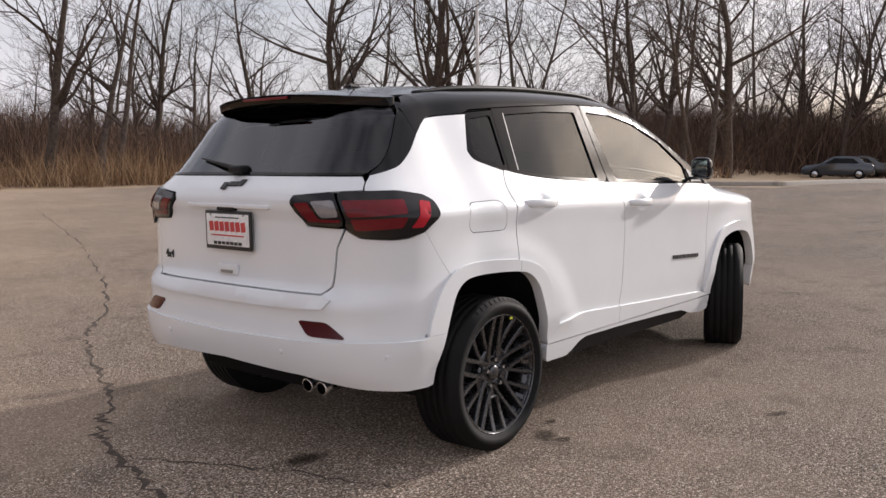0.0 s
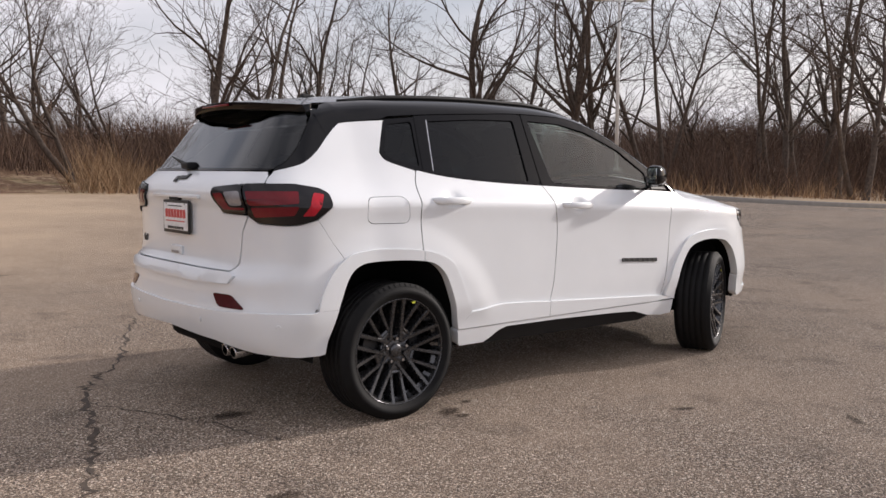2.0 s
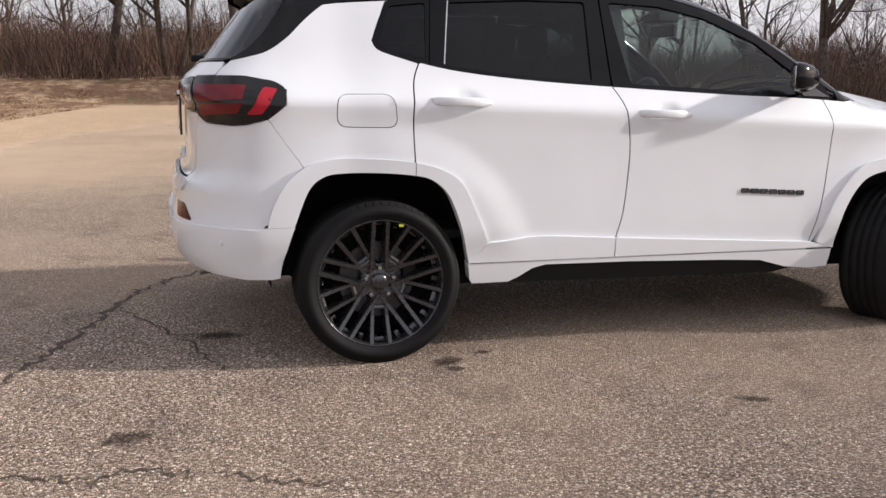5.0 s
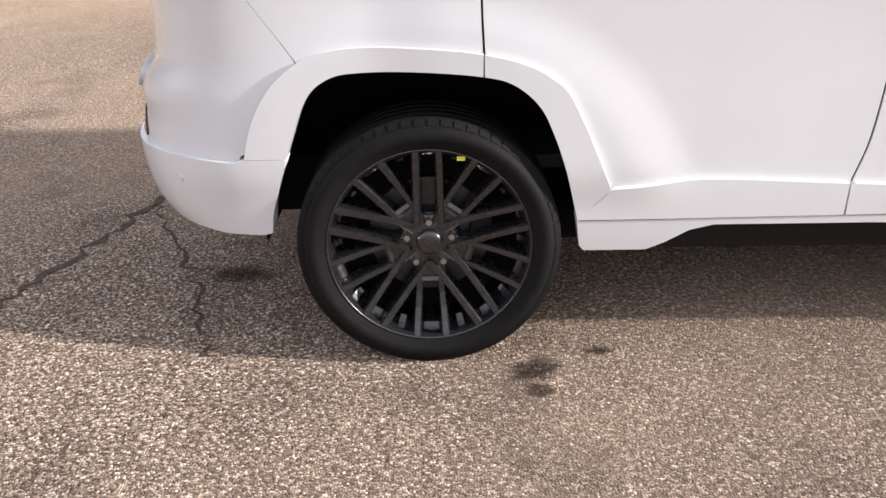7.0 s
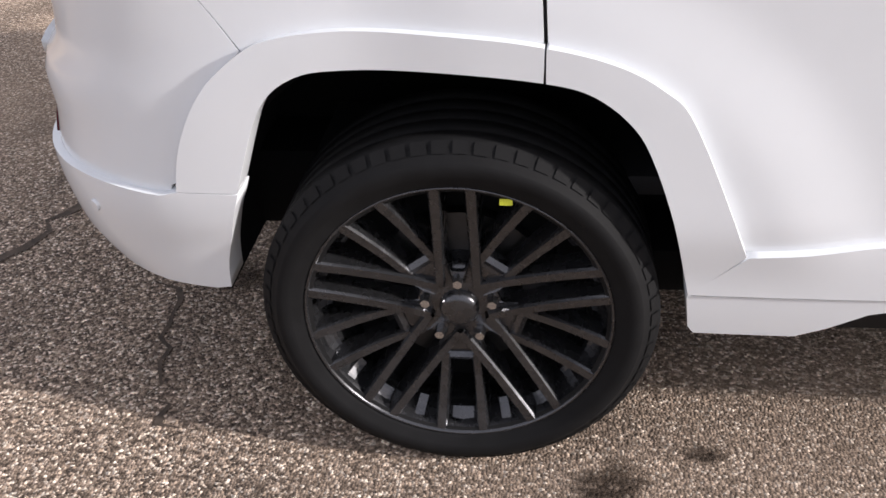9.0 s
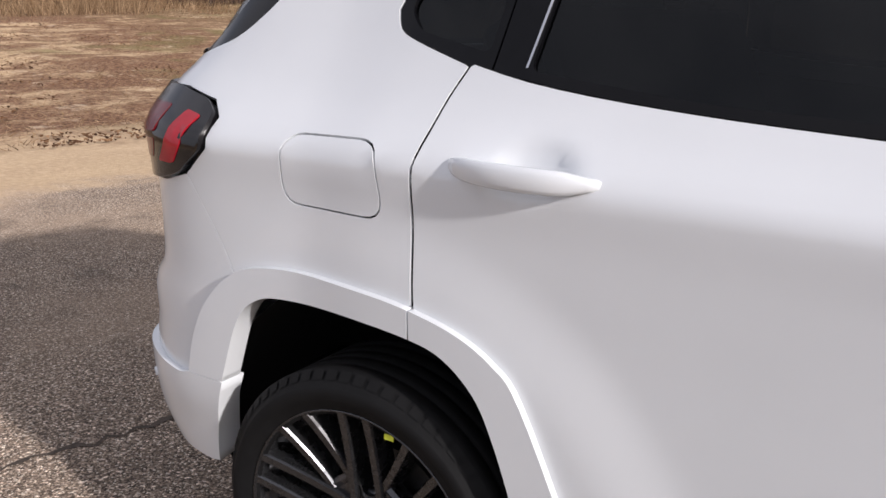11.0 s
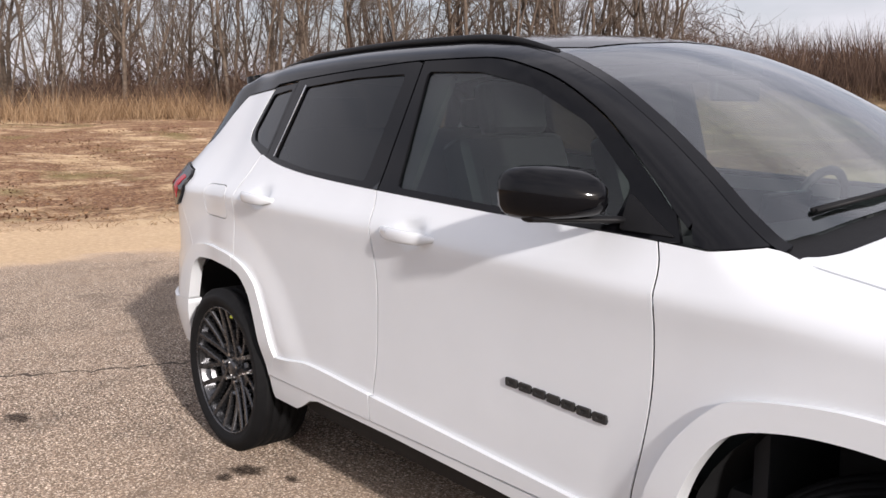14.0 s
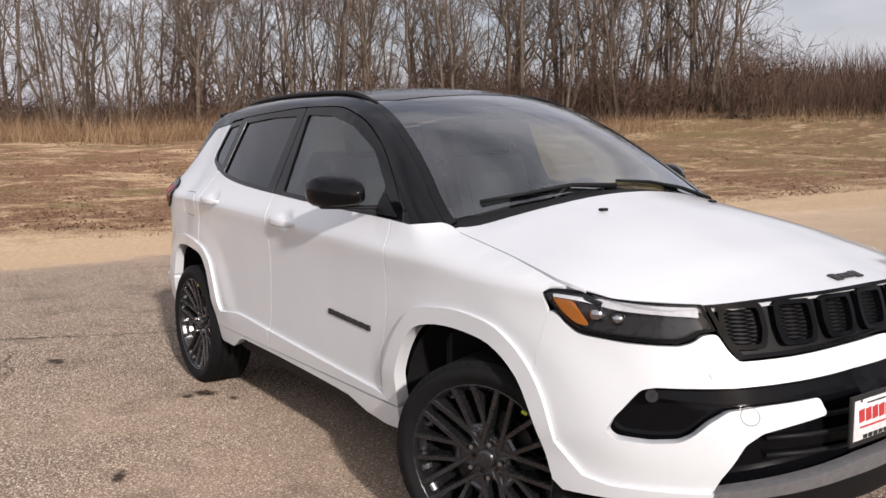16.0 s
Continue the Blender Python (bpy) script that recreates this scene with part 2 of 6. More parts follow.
SEATGREY = plain("grey_seat_cover", (0.030, 0.031, 0.034), 0.75)
CABIN = plain("dark_cabin_trim", (0.018, 0.018, 0.02), 0.7)
LINER = plain("grey_head_lining", (0.30, 0.30, 0.30), 0.9)
GROUND = asphalt_field()

# ---- building helpers ----
from mathutils.geometry import delaunay_2d_cdt


def mesh_of(name, verts, faces, smooth=True, sharp=None):
    me = bpy.data.meshes.new(name)
    me.from_pydata([tuple(map(float, v)) for v in verts], [], faces)
    me.polygons.foreach_set("use_smooth", [smooth] * len(me.polygons))
    if sharp:
        keys = {tuple(sorted(k)) for k in sharp}
        flags = [tuple(sorted(e.vertices)) in keys for e in me.edges]
        at = me.attributes.new("sharp_edge", "BOOLEAN", "EDGE")
        at.data.foreach_set("value", flags)
    me.update()
    return me


def part(name, shape, material, parent=None, label=""):
    """Links a mesh or bmesh as one object under a thing or part."""
    if isinstance(shape, bmesh.types.BMesh):
        me = bpy.data.meshes.new(name)
        shape.to_mesh(me)
        shape.free()
        shape = me
    if material is not None and not shape.materials:
        shape.materials.append(material)
    ob = new(name, shape)
    ob.parent = parent
    return tagged(ob, label)


def smooth_by_angle(bm, angle=0.6):
    for f in bm.faces:
        f.smooth = True
    for e in bm.edges:
        if len(e.link_faces) == 2 and e.calc_face_angle() > angle:
            e.smooth = False
    return bm


def box(size, at=(0, 0, 0), bevel=0.0, seg=2, turn=None):
    bm = bmesh.new()
    bmesh.ops.create_cube(bm, size=1.0)
    bmesh.ops.scale(bm, vec=size, verts=bm.verts)
    if bevel:
        bmesh.ops.bevel(bm, geom=list(bm.edges), offset=bevel, segments=seg, affect="EDGES", profile=0.6)
    if turn is not None:
        bmesh.ops.transform(bm, matrix=turn, verts=bm.verts)
    bmesh.ops.translate(bm, vec=at, verts=bm.verts)
    return smooth_by_angle(bm)


def tube(points, radii, sides=8, caps=True):
    """A tapered tube along points, as vertices and faces."""
    pts = [Vector(p) for p in points]
    verts, faces = [], []
    ref = Vector((0, 0, 1)) if abs((pts[1] - pts[0]).normalized().z) < 0.9 else Vector((1, 0, 0))
    for i, p in enumerate(pts):
        d = (pts[min(i + 1, len(pts) - 1)] - pts[max(i - 1, 0)]).normalized()
        a = d.cross(ref).normalized()
        b = d.cross(a)
        r = radii[i] if hasattr(radii, "__len__") else radii
        for k in range(sides):
            t = 2 * math.pi * k / sides
            verts.append(p + a * math.cos(t) * r + b * math.sin(t) * r)
    for i in range(len(pts) - 1):
        for k in range(sides):
            q = (k + 1) % sides
            faces.append((i * sides + k, i * sides + q, (i + 1) * sides + q, (i + 1) * sides + k))
    if caps:
        faces.append(tuple(range(sides))[::-1])
        faces.append(tuple((len(pts) - 1) * sides + k for k in range(sides)))
    return verts, faces


def lathe(profile, steps=64, axis="y"):
    """A body turned round the y axis: profile of (radius, y)."""
    verts, faces = [], []
    n = len(profile)
    for k in range(steps):
        t = 2 * math.pi * k / steps
        for r, y in profile:
            verts.append((r * math.cos(t), y, r * math.sin(t)))
    for k in range(steps):
        q = (k + 1) % steps
        for i in range(n - 1):
            faces.append((k * n + i, k * n + i + 1, q * n + i + 1, q * n + i))
    return verts, faces


class Tab:
    """A smooth curve through (position, value) pairs."""

    def __init__(self, pairs):
        x = np.array([p[0] for p in pairs], float)
        y = np.array([p[1] for p in pairs], float)
        h, d = np.diff(x), np.diff(y) / np.diff(x)
        m = np.zeros(len(x))
        for i in range(1, len(x) - 1):
            if d[i - 1] * d[i] > 0:
                w1, w2 = 2 * h[i] + h[i - 1], h[i] + 2 * h[i - 1]
                m[i] = (w1 + w2) / (w1 / d[i - 1] + w2 / d[i])
        m[0], m[-1] = d[0], d[-1]
        self.X = np.linspace(x[0], x[-1], 900)
        i = np.clip(np.searchsorted(x, self.X, "right") - 1, 0, len(h) - 1)
        t = (self.X - x[i]) / h[i]
        self.Y = (y[i] * (1 + 2 * t) * (1 - t) ** 2 + m[i] * h[i] * t * (1 - t) ** 2 + y[i + 1] * t * t * (3 - 2 * t) + m[i + 1] * h[i] * t * t * (t - 1))

    def __call__(self, v):
        return np.interp(v, self.X, self.Y)


def sstep(v, lo, hi):
    t = np.clip((np.asarray(v, float) - lo) / (hi - lo), 0, 1)
    return t * t * (3 - 2 * t)


def curve(points, n=8, closed=False):
    """A rounded line through points of any dimension."""
    p = [np.array(q, float) for q in points]
    out = []
    m = len(p)
    for i in range(m if closed else m - 1):
        a, b, c, d = (p[(i - 1) % m] if closed or i else p[i]), p[i], p[(i + 1) % m], (p[(i + 2) % m] if closed or i + 2 < m else p[i + 1])
        for k in range(n):
            t = k / n
            out.append(0.5 * (2 * b + (c - a) * t + (2 * a - 5 * b + 4 * c - d) * t * t + (3 * b - a - 3 * c + d) * t ** 3))
    if not closed:
        out.append(p[-1])
    return [tuple(q) for q in out]


def rounded(poly, r, n=5):
    """A polygon with its corners rounded to about r."""
    out = []
    m = len(poly)
    for i in range(m):
        a, b, c = (np.array(poly[j % m], float) for j in (i - 1, i, i + 1))
        la, lc = np.linalg.norm(a - b), np.linalg.norm(c - b)
        k = min(r, la * 0.45, lc * 0.45)
        p, q = b + (a - b) / la * k, b + (c - b) / lc * k
        for j in range(n + 1):
            t = j / n
            out.append(tuple(p * (1 - t) ** 2 + 2 * b * t * (1 - t) + q * t * t))
    return out


def inside(pts, poly):
    x, y = pts[:, 0], pts[:, 1]
    res = np.zeros(len(pts), bool)
    q = np.array(poly)
    for (x1, y1), (x2, y2) in zip(q, np.roll(q, -1, 0)):
        hit = (y1 > y) != (y2 > y)
        with np.errstate(divide="ignore", invalid="ignore"):
            res ^= hit & (x < (x2 - x1) * (y - y1) / (y2 - y1) + x1)
    return res


def split_long(poly, step):
    out = []
    for a, b in zip(poly, poly[1:] + poly[:1]):
        a, b = np.array(a, float), np.array(b, float)
        d = np.linalg.norm(b - a)
        if d < 1e-5:
            continue
        k = max(1, int(math.ceil(d / step)))
        out += [tuple(a + (b - a) * j / k) for j in range(k)]
    return out


def sheet(name, poly, surf, step=0.03, off=0.0, holes=(), lip=0.012, flip=False):
    """A sheet-metal panel: the outline (u, v) laid on a surface, with a rolled edge. flip: for the car's left side."""
    loops = [split_long(list(map(tuple, l)), step) for l in (poly, *holes)]
    pts, edges = [], []
    for l in loops:
        n0 = len(pts)
        pts += l
        edges += [(n0 + i, n0 + (i + 1) % len(l)) for i in range(len(l))]
    ring = np.array(pts)
    lo, hi = ring.min(0), ring.max(0)
    gx = np.arange(lo[0] + step * 0.5, hi[0], step)
    gy = np.arange(lo[1] + step * 0.5, hi[1], step)
    grid = np.array([(x + (step * 0.5 if j % 2 else 0), y) for j, y in enumerate(gy) for x in gx]) if len(gx) and len(gy) else np.zeros((0, 2))
    if len(grid):
        ok = inside(grid, loops[0])
        for h in loops[1:]:
            ok &= ~inside(grid, h)
        grid = grid[ok]
        far = np.array([np.min(np.hypot(ring[:, 0] - g[0], ring[:, 1] - g[1])) > step * 0.45 for g in grid], bool) if len(grid) else []
        grid = grid[far] if len(grid) else grid
    allp = [Vector(p) for p in pts] + [Vector(p) for p in grid]
    v2, _, f2, *_ = delaunay_2d_cdt(allp, edges, [], 1, 1e-6)
    uv = np.array([tuple(v) for v in v2])
    tri = [tuple(f) for f in f2]
    cen = np.array([uv[list(f)].mean(0) for f in tri])
    keep = inside(cen, loops[0])
    for h in loops[1:]:
        keep &= ~inside(cen, h)
    tri = [f for f, k in zip(tri, keep) if k]
    e = 2e-3
    u, v = uv[:, 0], uv[:, 1]
    p0 = surf(u, v)
    nu, nv = surf(u + e, v) - surf(u - e, v), surf(u, v + e) - surf(u, v - e)
    nn = np.cross(nu, nv)
    nn /= np.maximum(np.linalg.norm(nn, axis=1), 1e-9)[:, None]
    p0 = p0 + nn * off
    faces = []
    for f in tri:
        a, b, c = (uv[i] for i in f[:3])
        if (b[0] - a[0]) * (c[1] - a[1]) - (b[1] - a[1]) * (c[0] - a[0]) < 0:
            f = f[::-1]
        faces.append(f)
    verts = list(p0)
    sharp = []
    if lip:
        count = {}
        for f in faces:
            for a, b in zip(f, f[1:] + f[:1]):
                k = (a, b) if a < b else (b, a)
                count[k] = (count.get(k, (0, 0))[0] + 1, (a, b))
        rim = [ab for n, ab in count.values() if n == 1]
        outw = {}
        for a, b in rim:
            t = p0[b] - p0[a]
            o = np.cross(t, nn[a] + nn[b])
            o /= max(np.linalg.norm(o), 1e-9)
            for i in (a, b):
                outw[i] = outw.get(i, 0) + o
        first, second = {}, {}
        for i, o in outw.items():
            o = o / max(np.linalg.norm(o), 1e-9)
            first[i] = len(verts)
            verts.append(p0[i] + o * 0.0006 - nn[i] * 0.0022)
            second[i] = len(verts)
            verts.append(p0[i] + o * 0.0006 - nn[i] * lip)
        for a, b in rim:
            faces.append((b, a, first[a], first[b]))
            faces.append((first[b], first[a], second[a], second[b]))
            sharp += [(a, b)]
    verts = np.array(verts)
    if flip:
        verts[:, 1] *= -1
        faces = [tuple(f)[::-1] for f in faces]
    return mesh_of(name, verts, faces, True, sharp)


# ---- the car's skin ----
# x ahead, y to the left, z up; the rear axle at x = -1.318, the front one at 1.318
REAR0, FRONT0, UC, UF = -1.5, 1.4, -2.77, 2.72
half_w = Tab([(0.18, 0.80), (0.30, 0.853), (0.42, 0.872), (0.55, 0.879), (0.68, 0.881), (0.80, 0.883), (0.92, 0.8885), (1.006, 0.8955), (1.016, 0.8955), (1.029, 0.8905), (1.052, 0.8775), (1.09, 0.853),
              (1.14, 0.825), (1.28, 0.760), (1.47, 0.672), (1.60, 0.612)])
tail_in = Tab([(-2.4, 0.015), (-1.69, 0.036), (-1.47, 0.035), (-1.265, 0.017), (-1.0, 0.005), (-0.7, 0.0), (3.0, 0.0)])
rear_x = Tab([(0.30, -1.98), (0.38, -2.06), (0.45, -2.105), (0.56, -2.122), (0.66, -2.105), (0.70, -2.108), (0.735, -2.100), (0.77, -2.064), (0.85, -2.052), (1.04, -2.050),
              (1.085, -2.068), (1.12, -2.066), (1.165, -2.045), (1.20, -2.005), (1.24, -1.970), (1.50, -1.775), (1.60, -1.70)])
front_x = Tab([(0.18, 2.10), (0.28, 2.18), (0.38, 2.25), (0.50, 2.275), (0.60, 2.268), (0.72, 2.225), (0.80, 2.19), (0.88, 2.165), (0.94, 2.145), (1.0, 2.11), (1.6, 1.9)])
edge_z = Tab([(-2.0, 1.500), (-1.75, 1.530), (-1.5, 1.553), (-1.2, 1.577), (-0.6, 1.594), (-0.2, 1.588), (0.0, 1.572), (0.2, 1.533), (0.4, 1.457), (0.6, 1.350), (0.8, 1.222),
              (0.92, 1.138), (0.99, 1.094), (1.06, 1.068), (1.2, 1.042), (1.4, 1.010), (1.56, 0.985), (1.68, 0.962), (1.78, 0.942), (1.9, 0.912), (2.1, 0.865), (2.4, 0.80)])
belt_z = Tab([(-1.36, 1.30), (-1.25, 1.252), (-1.13, 1.217), (-1.0, 1.190), (-0.8, 1.166), (-0.6, 1.150), (-0.2, 1.128), (0.3, 1.105), (0.65, 1.094), (1.1, 1.07)])
wintop_z = Tab([(-1.5, 1.448), (-1.258, 1.465), (-1.0, 1.484), (-0.6, 1.505), (-0.32, 1.516), (0.0, 1.511), (0.226, 1.467), (0.48, 1.358), (0.70, 1.207), (0.82, 1.113), (1.0, 1.0)])
bow_x = Tab([(-2.2, 0.0), (-0.2, 0.0), (0.35, 0.10), (0.8, 0.13), (1.3, 0.12), (2.0, 0.04), (2.5, 0.02)])
crown_z = Tab([(-2.2, 0.035), (-1.5, 0.046), (-0.4, 0.052), (0.3, 0.050), (0.9, 0.055), (1.06, 0.080), (1.2, 0.112), (1.45, 0.108), (1.7, 0.091), (2.2, 0.078), (2.5, 0.075)])
roll_r = Tab([(-2.9, 0.02), (-1.7, 0.06), (-1.2, 0.066), (0.3, 0.066), (0.8, 0.075), (1.1, 0.085), (1.4, 0.078), (1.6, 0.056), (1.8, 0.022), (1.95, 0.0), (2.9, 0.0)])


def taper(x, z):
    t = tail_in(x) + 0.012 * np.clip((-x - 0.5) / 0.8, 0, 1.5) ** 2 * sstep(z, 1.06, 1.28)
    return t + 0.030 * np.clip(x - 0.55, 0, 1) ** 2 + 0.012 * np.clip((x - 0.2) / 0.6, 0, 1) * sstep(z, 1.1, 1.3)


HANDLES = ((-0.985, 1.068), (-0.067, 1.024))


def skin(u, z):
    """The car's right side, wrapped round the tail and the nose: u runs along it (u = x beside the doors)."""
    u, z = np.asarray(u, float), np.asarray(z, float)
    over_r, over_f = u < UC, u > UF
    uu = np.where(over_r, 2 * UC - u, np.where(over_f, 2 * UF - u, u))
    zz = z + 0.044 * np.clip(uu, -1.3, 1.3) * np.exp(-((z - 1.0) / 0.12) ** 2)
    w = half_w(zz)
    pr = np.clip((REAR0 - uu) / (REAR0 - UC), 0, 1) * math.pi / 2
    pf = np.clip((uu - FRONT0) / (UF - FRONT0), 0, 1) * math.pi / 2
    nr, nf = 4.1, 2.3
    rr = (np.cos(pr) ** nr + np.sin(pr) ** nr) ** (-1 / nr)
    rf = (np.cos(pf) ** nf + np.sin(pf) ** nf) ** (-1 / nf)
    x = np.where(uu < REAR0, REAR0 - (REAR0 - rear_x(z)) * rr * np.sin(pr), np.where(uu > FRONT0, FRONT0 + (front_x(z) - FRONT0) * rf * np.sin(pf), uu))
    y = np.where(uu < REAR0, w * rr * np.cos(pr), np.where(uu > FRONT0, w * rf * np.cos(pf), w))
    share = np.clip(y / w, 0, 1)
    y = y - taper(x, z) * share
    for cx in (-1.318, 1.318):
        r = np.hypot((x - cx) * 0.95, np.maximum(z - 0.345, 0) * 1.02)
        y = y + 0.016 * (1 - sstep(r, 0.50, 0.66)) * sstep(z, 0.42, 0.55) * share
    for hx, hz in HANDLES:
        d = np.hypot((x - hx - 0.015) / 0.085, (z - hz - 0.004) / 0.040)
        y = y - 0.020 * (1 - sstep(d, 0.35, 1.0)) * (uu > -1.4)
    top = edge_z(np.clip(uu, -2.0, 2.2))
    R = roll_r(uu)
    t = np.clip((z - (top - R)) / R, 0, 1)
    y = y - np.where(uu < 2.0, R * t ** 2.7, 0) * share
    y = np.where(over_r | over_f, -y, y)
    return np.stack([x, -y, z], -1)


_gx = np.linspace(-2.0, 1.4, 250)
_gy = np.abs(skin(np.clip(_gx, -1.6, 1.4), edge_z(np.clip(_gx, -1.6, 1.4)))[:, 1])
_fu = np.linspace(1.402, 2.02, 60)
_fx = _fu.copy()
for _ in range(12):
    _fp = skin(_fu, edge_z(_fx))
    _fx = _fp[:, 0]
_gx, _gy = np.concatenate([_gx, _fx]), np.concatenate([_gy, np.abs(_fp[:, 1])])


def top_y(x):
    """Half the width of the roof or hood sheet at x."""
    return np.interp(x, _gx, _gy)


def crest(x, y):
    """Roof, windscreen and hood, as a height over the plan."""
    x, y = np.asarray(x, float), np.asarray(y, float)
    q = np.minimum(1.15, (y / top_y(x)) ** 2)
    z = edge_z(np.clip(x - bow_x(x) * (1 - q), -2.0, 2.4)) + crown_z(x) * (1 - q)
    return np.stack([x, y, z], -1)


def nose_top(u):
    """The height at which the nose meets the hood."""
    z = 0.97 if u > 1.7 else 1.0
    for _ in range(25):
        p = skin(u, z)
        z = float(crest(p[0], p[1])[2])
    return z


def ztop(u):
    """The height of the shut line between fender and hood."""
    k = float(sstep(u, 1.72, 2.05))
    return float(edge_z(u)) * (1 - k) + (k * max(nose_top(u), 0.936) if k > 0 else 0.0)


def u_at_x(x, z, front=True):
    lo, hi = (FRONT0, UF) if front else (UC, REAR0)
    for _ in range(40):
        mid = (lo + hi) / 2
        if float(skin(mid, z)[0]) < x:
            lo = mid
        else:
            hi = mid
    return lo


def u_at_y(y, z, front=True):
    """u at which the nose or tail lies y off the middle."""
    lo, hi = (FRONT0, UF) if front else (UC, REAR0)
    for _ in range(40):
        mid = (lo + hi) / 2
        big = abs(float(skin(mid, z)[1])) > y
        if big == front:
            lo = mid
        else:
            hi = mid
    return lo


def both(half, centre):
    """A half outline, from the middle line round to the middle line, made whole."""
    return list(half) + [(2 * centre - u, z) for u, z in reversed(half) if abs(u - centre) > 1e-6]


ARCH_IN = [(-0.400, 0.375), (-0.375, 0.48), (-0.338, 0.59), (-0.285, 0.72), (-0.225, 0.772), (-0.143, 0.785), (0.0, 0.785), (0.133, 0.774), (0.206, 0.755), (0.266, 0.706), (0.302, 0.640), (0.341, 0.530), (0.374, 0.400)]
ARCH_OUT = [(-0.445, 0.575), (-0.420, 0.66), (-0.370, 0.745), (-0.300, 0.806), (-0.241, 0.830), (-0.136, 0.842), (0.011, 0.838), (0.122, 0.827), (0.225, 0.803), (0.299, 0.765), (0.352, 0.706), (0.449, 0.492)]
FARCH_IN = [(-0.448, 0.400), (-0.430, 0.54), (-0.375, 0.655), (-0.305, 0.728), (-0.20, 0.760), (-0.085, 0.769), (0.030, 0.762), (0.11, 0.745), (0.18, 0.705), (0.235, 0.648), (0.28, 0.565), (0.310, 0.490), (0.335, 0.400)]
FARCH_OUT = [(-0.545, 0.430), (-0.515, 0.53), (-0.455, 0.655), (-0.36, 0.763), (-0.275, 0.805), (-0.09, 0.830), (0.07, 0.820), (0.16, 0.792), (0.25, 0.725), (0.313, 0.64), (0.348, 0.55), (0.360, 0.500)]


def arch(points, cx):
    return curve([(cx + x, z) for x, z in points], 5)


AXLE_R, AXLE_F = -1.318, 1.318
A_IN_R, A_OUT_R = arch(ARCH_IN, AXLE_R), arch(ARCH_OUT, AXLE_R)


def front_u(points):
    return [((x if x < FRONT0 else u_at_x(x, z)), z) for x, z in points]


def rear_u(points):
    return [((x if x > REAR0 else u_at_x(x, z, False)), z) for x, z in points]


A_IN_R, A_OUT_R = rear_u(A_IN_R), rear_u(A_OUT_R)
A_IN_F, A_OUT_F = front_u(arch(FARCH_IN, AXLE_F)), front_u(arch(FARCH_OUT, AXLE_F))
GAP = 0.0031
REAR_GAP = curve([(-1.140, 1.214), (-1.168, 1.150), (-1.184, 1.05), (-1.184, 0.93), (-1.1795, 0.827)], 5)
B_GAP = curve([(-0.296, 1.133), (-0.272, 1.09), (-0.252, 1.03), (-0.229, 0.90), (-0.228, 0.78), (-0.243, 0.60), (-0.270, 0.49), (-0.282, 0.392)], 5)
F_GAP = curve([(0.775, 1.088), (0.800, 1.02), (0.806, 0.90), (0.800, 0.75), (0.782, 0.62), (0.750, 0.48), (0.732, 0.392)], 5)


def shift(line, d):
    return [(u + d, z) for u, z in line]


def belt_line(a, b, n=16, dz=0.0):
    return [(float(x), float(belt_z(x)) + dz) for x in np.linspace(a, b, n)]


def top_line(a, b, n=16, dz=0.0):
    return [(float(x), float(wintop_z(x)) + dz) for x in np.linspace(a, b, n)]


def cut(line, ulo, uhi):
    return [p for p in line if ulo <= p[0] <= uhi]


car = new("car")
tagged(car, "white compact sport utility car with black roof, parked on the asphalt", "car")

RGAP_X = -1.1795
# tail lamp outline on the skin
LAMP_TIP = (-1.70, 1.108)



D_EDGE = curve([(-2.066, 1.214), (-1.975, 1.231), (-1.890, 1.253), (-1.80, 1.303), (-1.69, 1.376), (-1.56, 1.430), (-1.45, 1.452), (-1.243, 1.468)], 5)
LAMP_BODY = rounded([(-2.192, 1.150), (-1.943, 1.149), (-1.80, 1.129), (-1.750, 1.104), (-1.762, 1.050), (-1.875, 0.990), (-1.95, 0.975), (-2.020, 0.971), (-2.155, 0.980), (-2.207, 1.014)], 0.022)
LAMP_GATE = rounded([(-2.398, 1.109), (-2.376, 1.134), (-2.202, 1.149), (-2.217, 1.016), (-2.355, 1.023)], 0.022)


J_FRONT = (1.598, float(np.interp(1.598, [p[0] for p in A_OUT_F], [p[1] for p in A_OUT_F])))


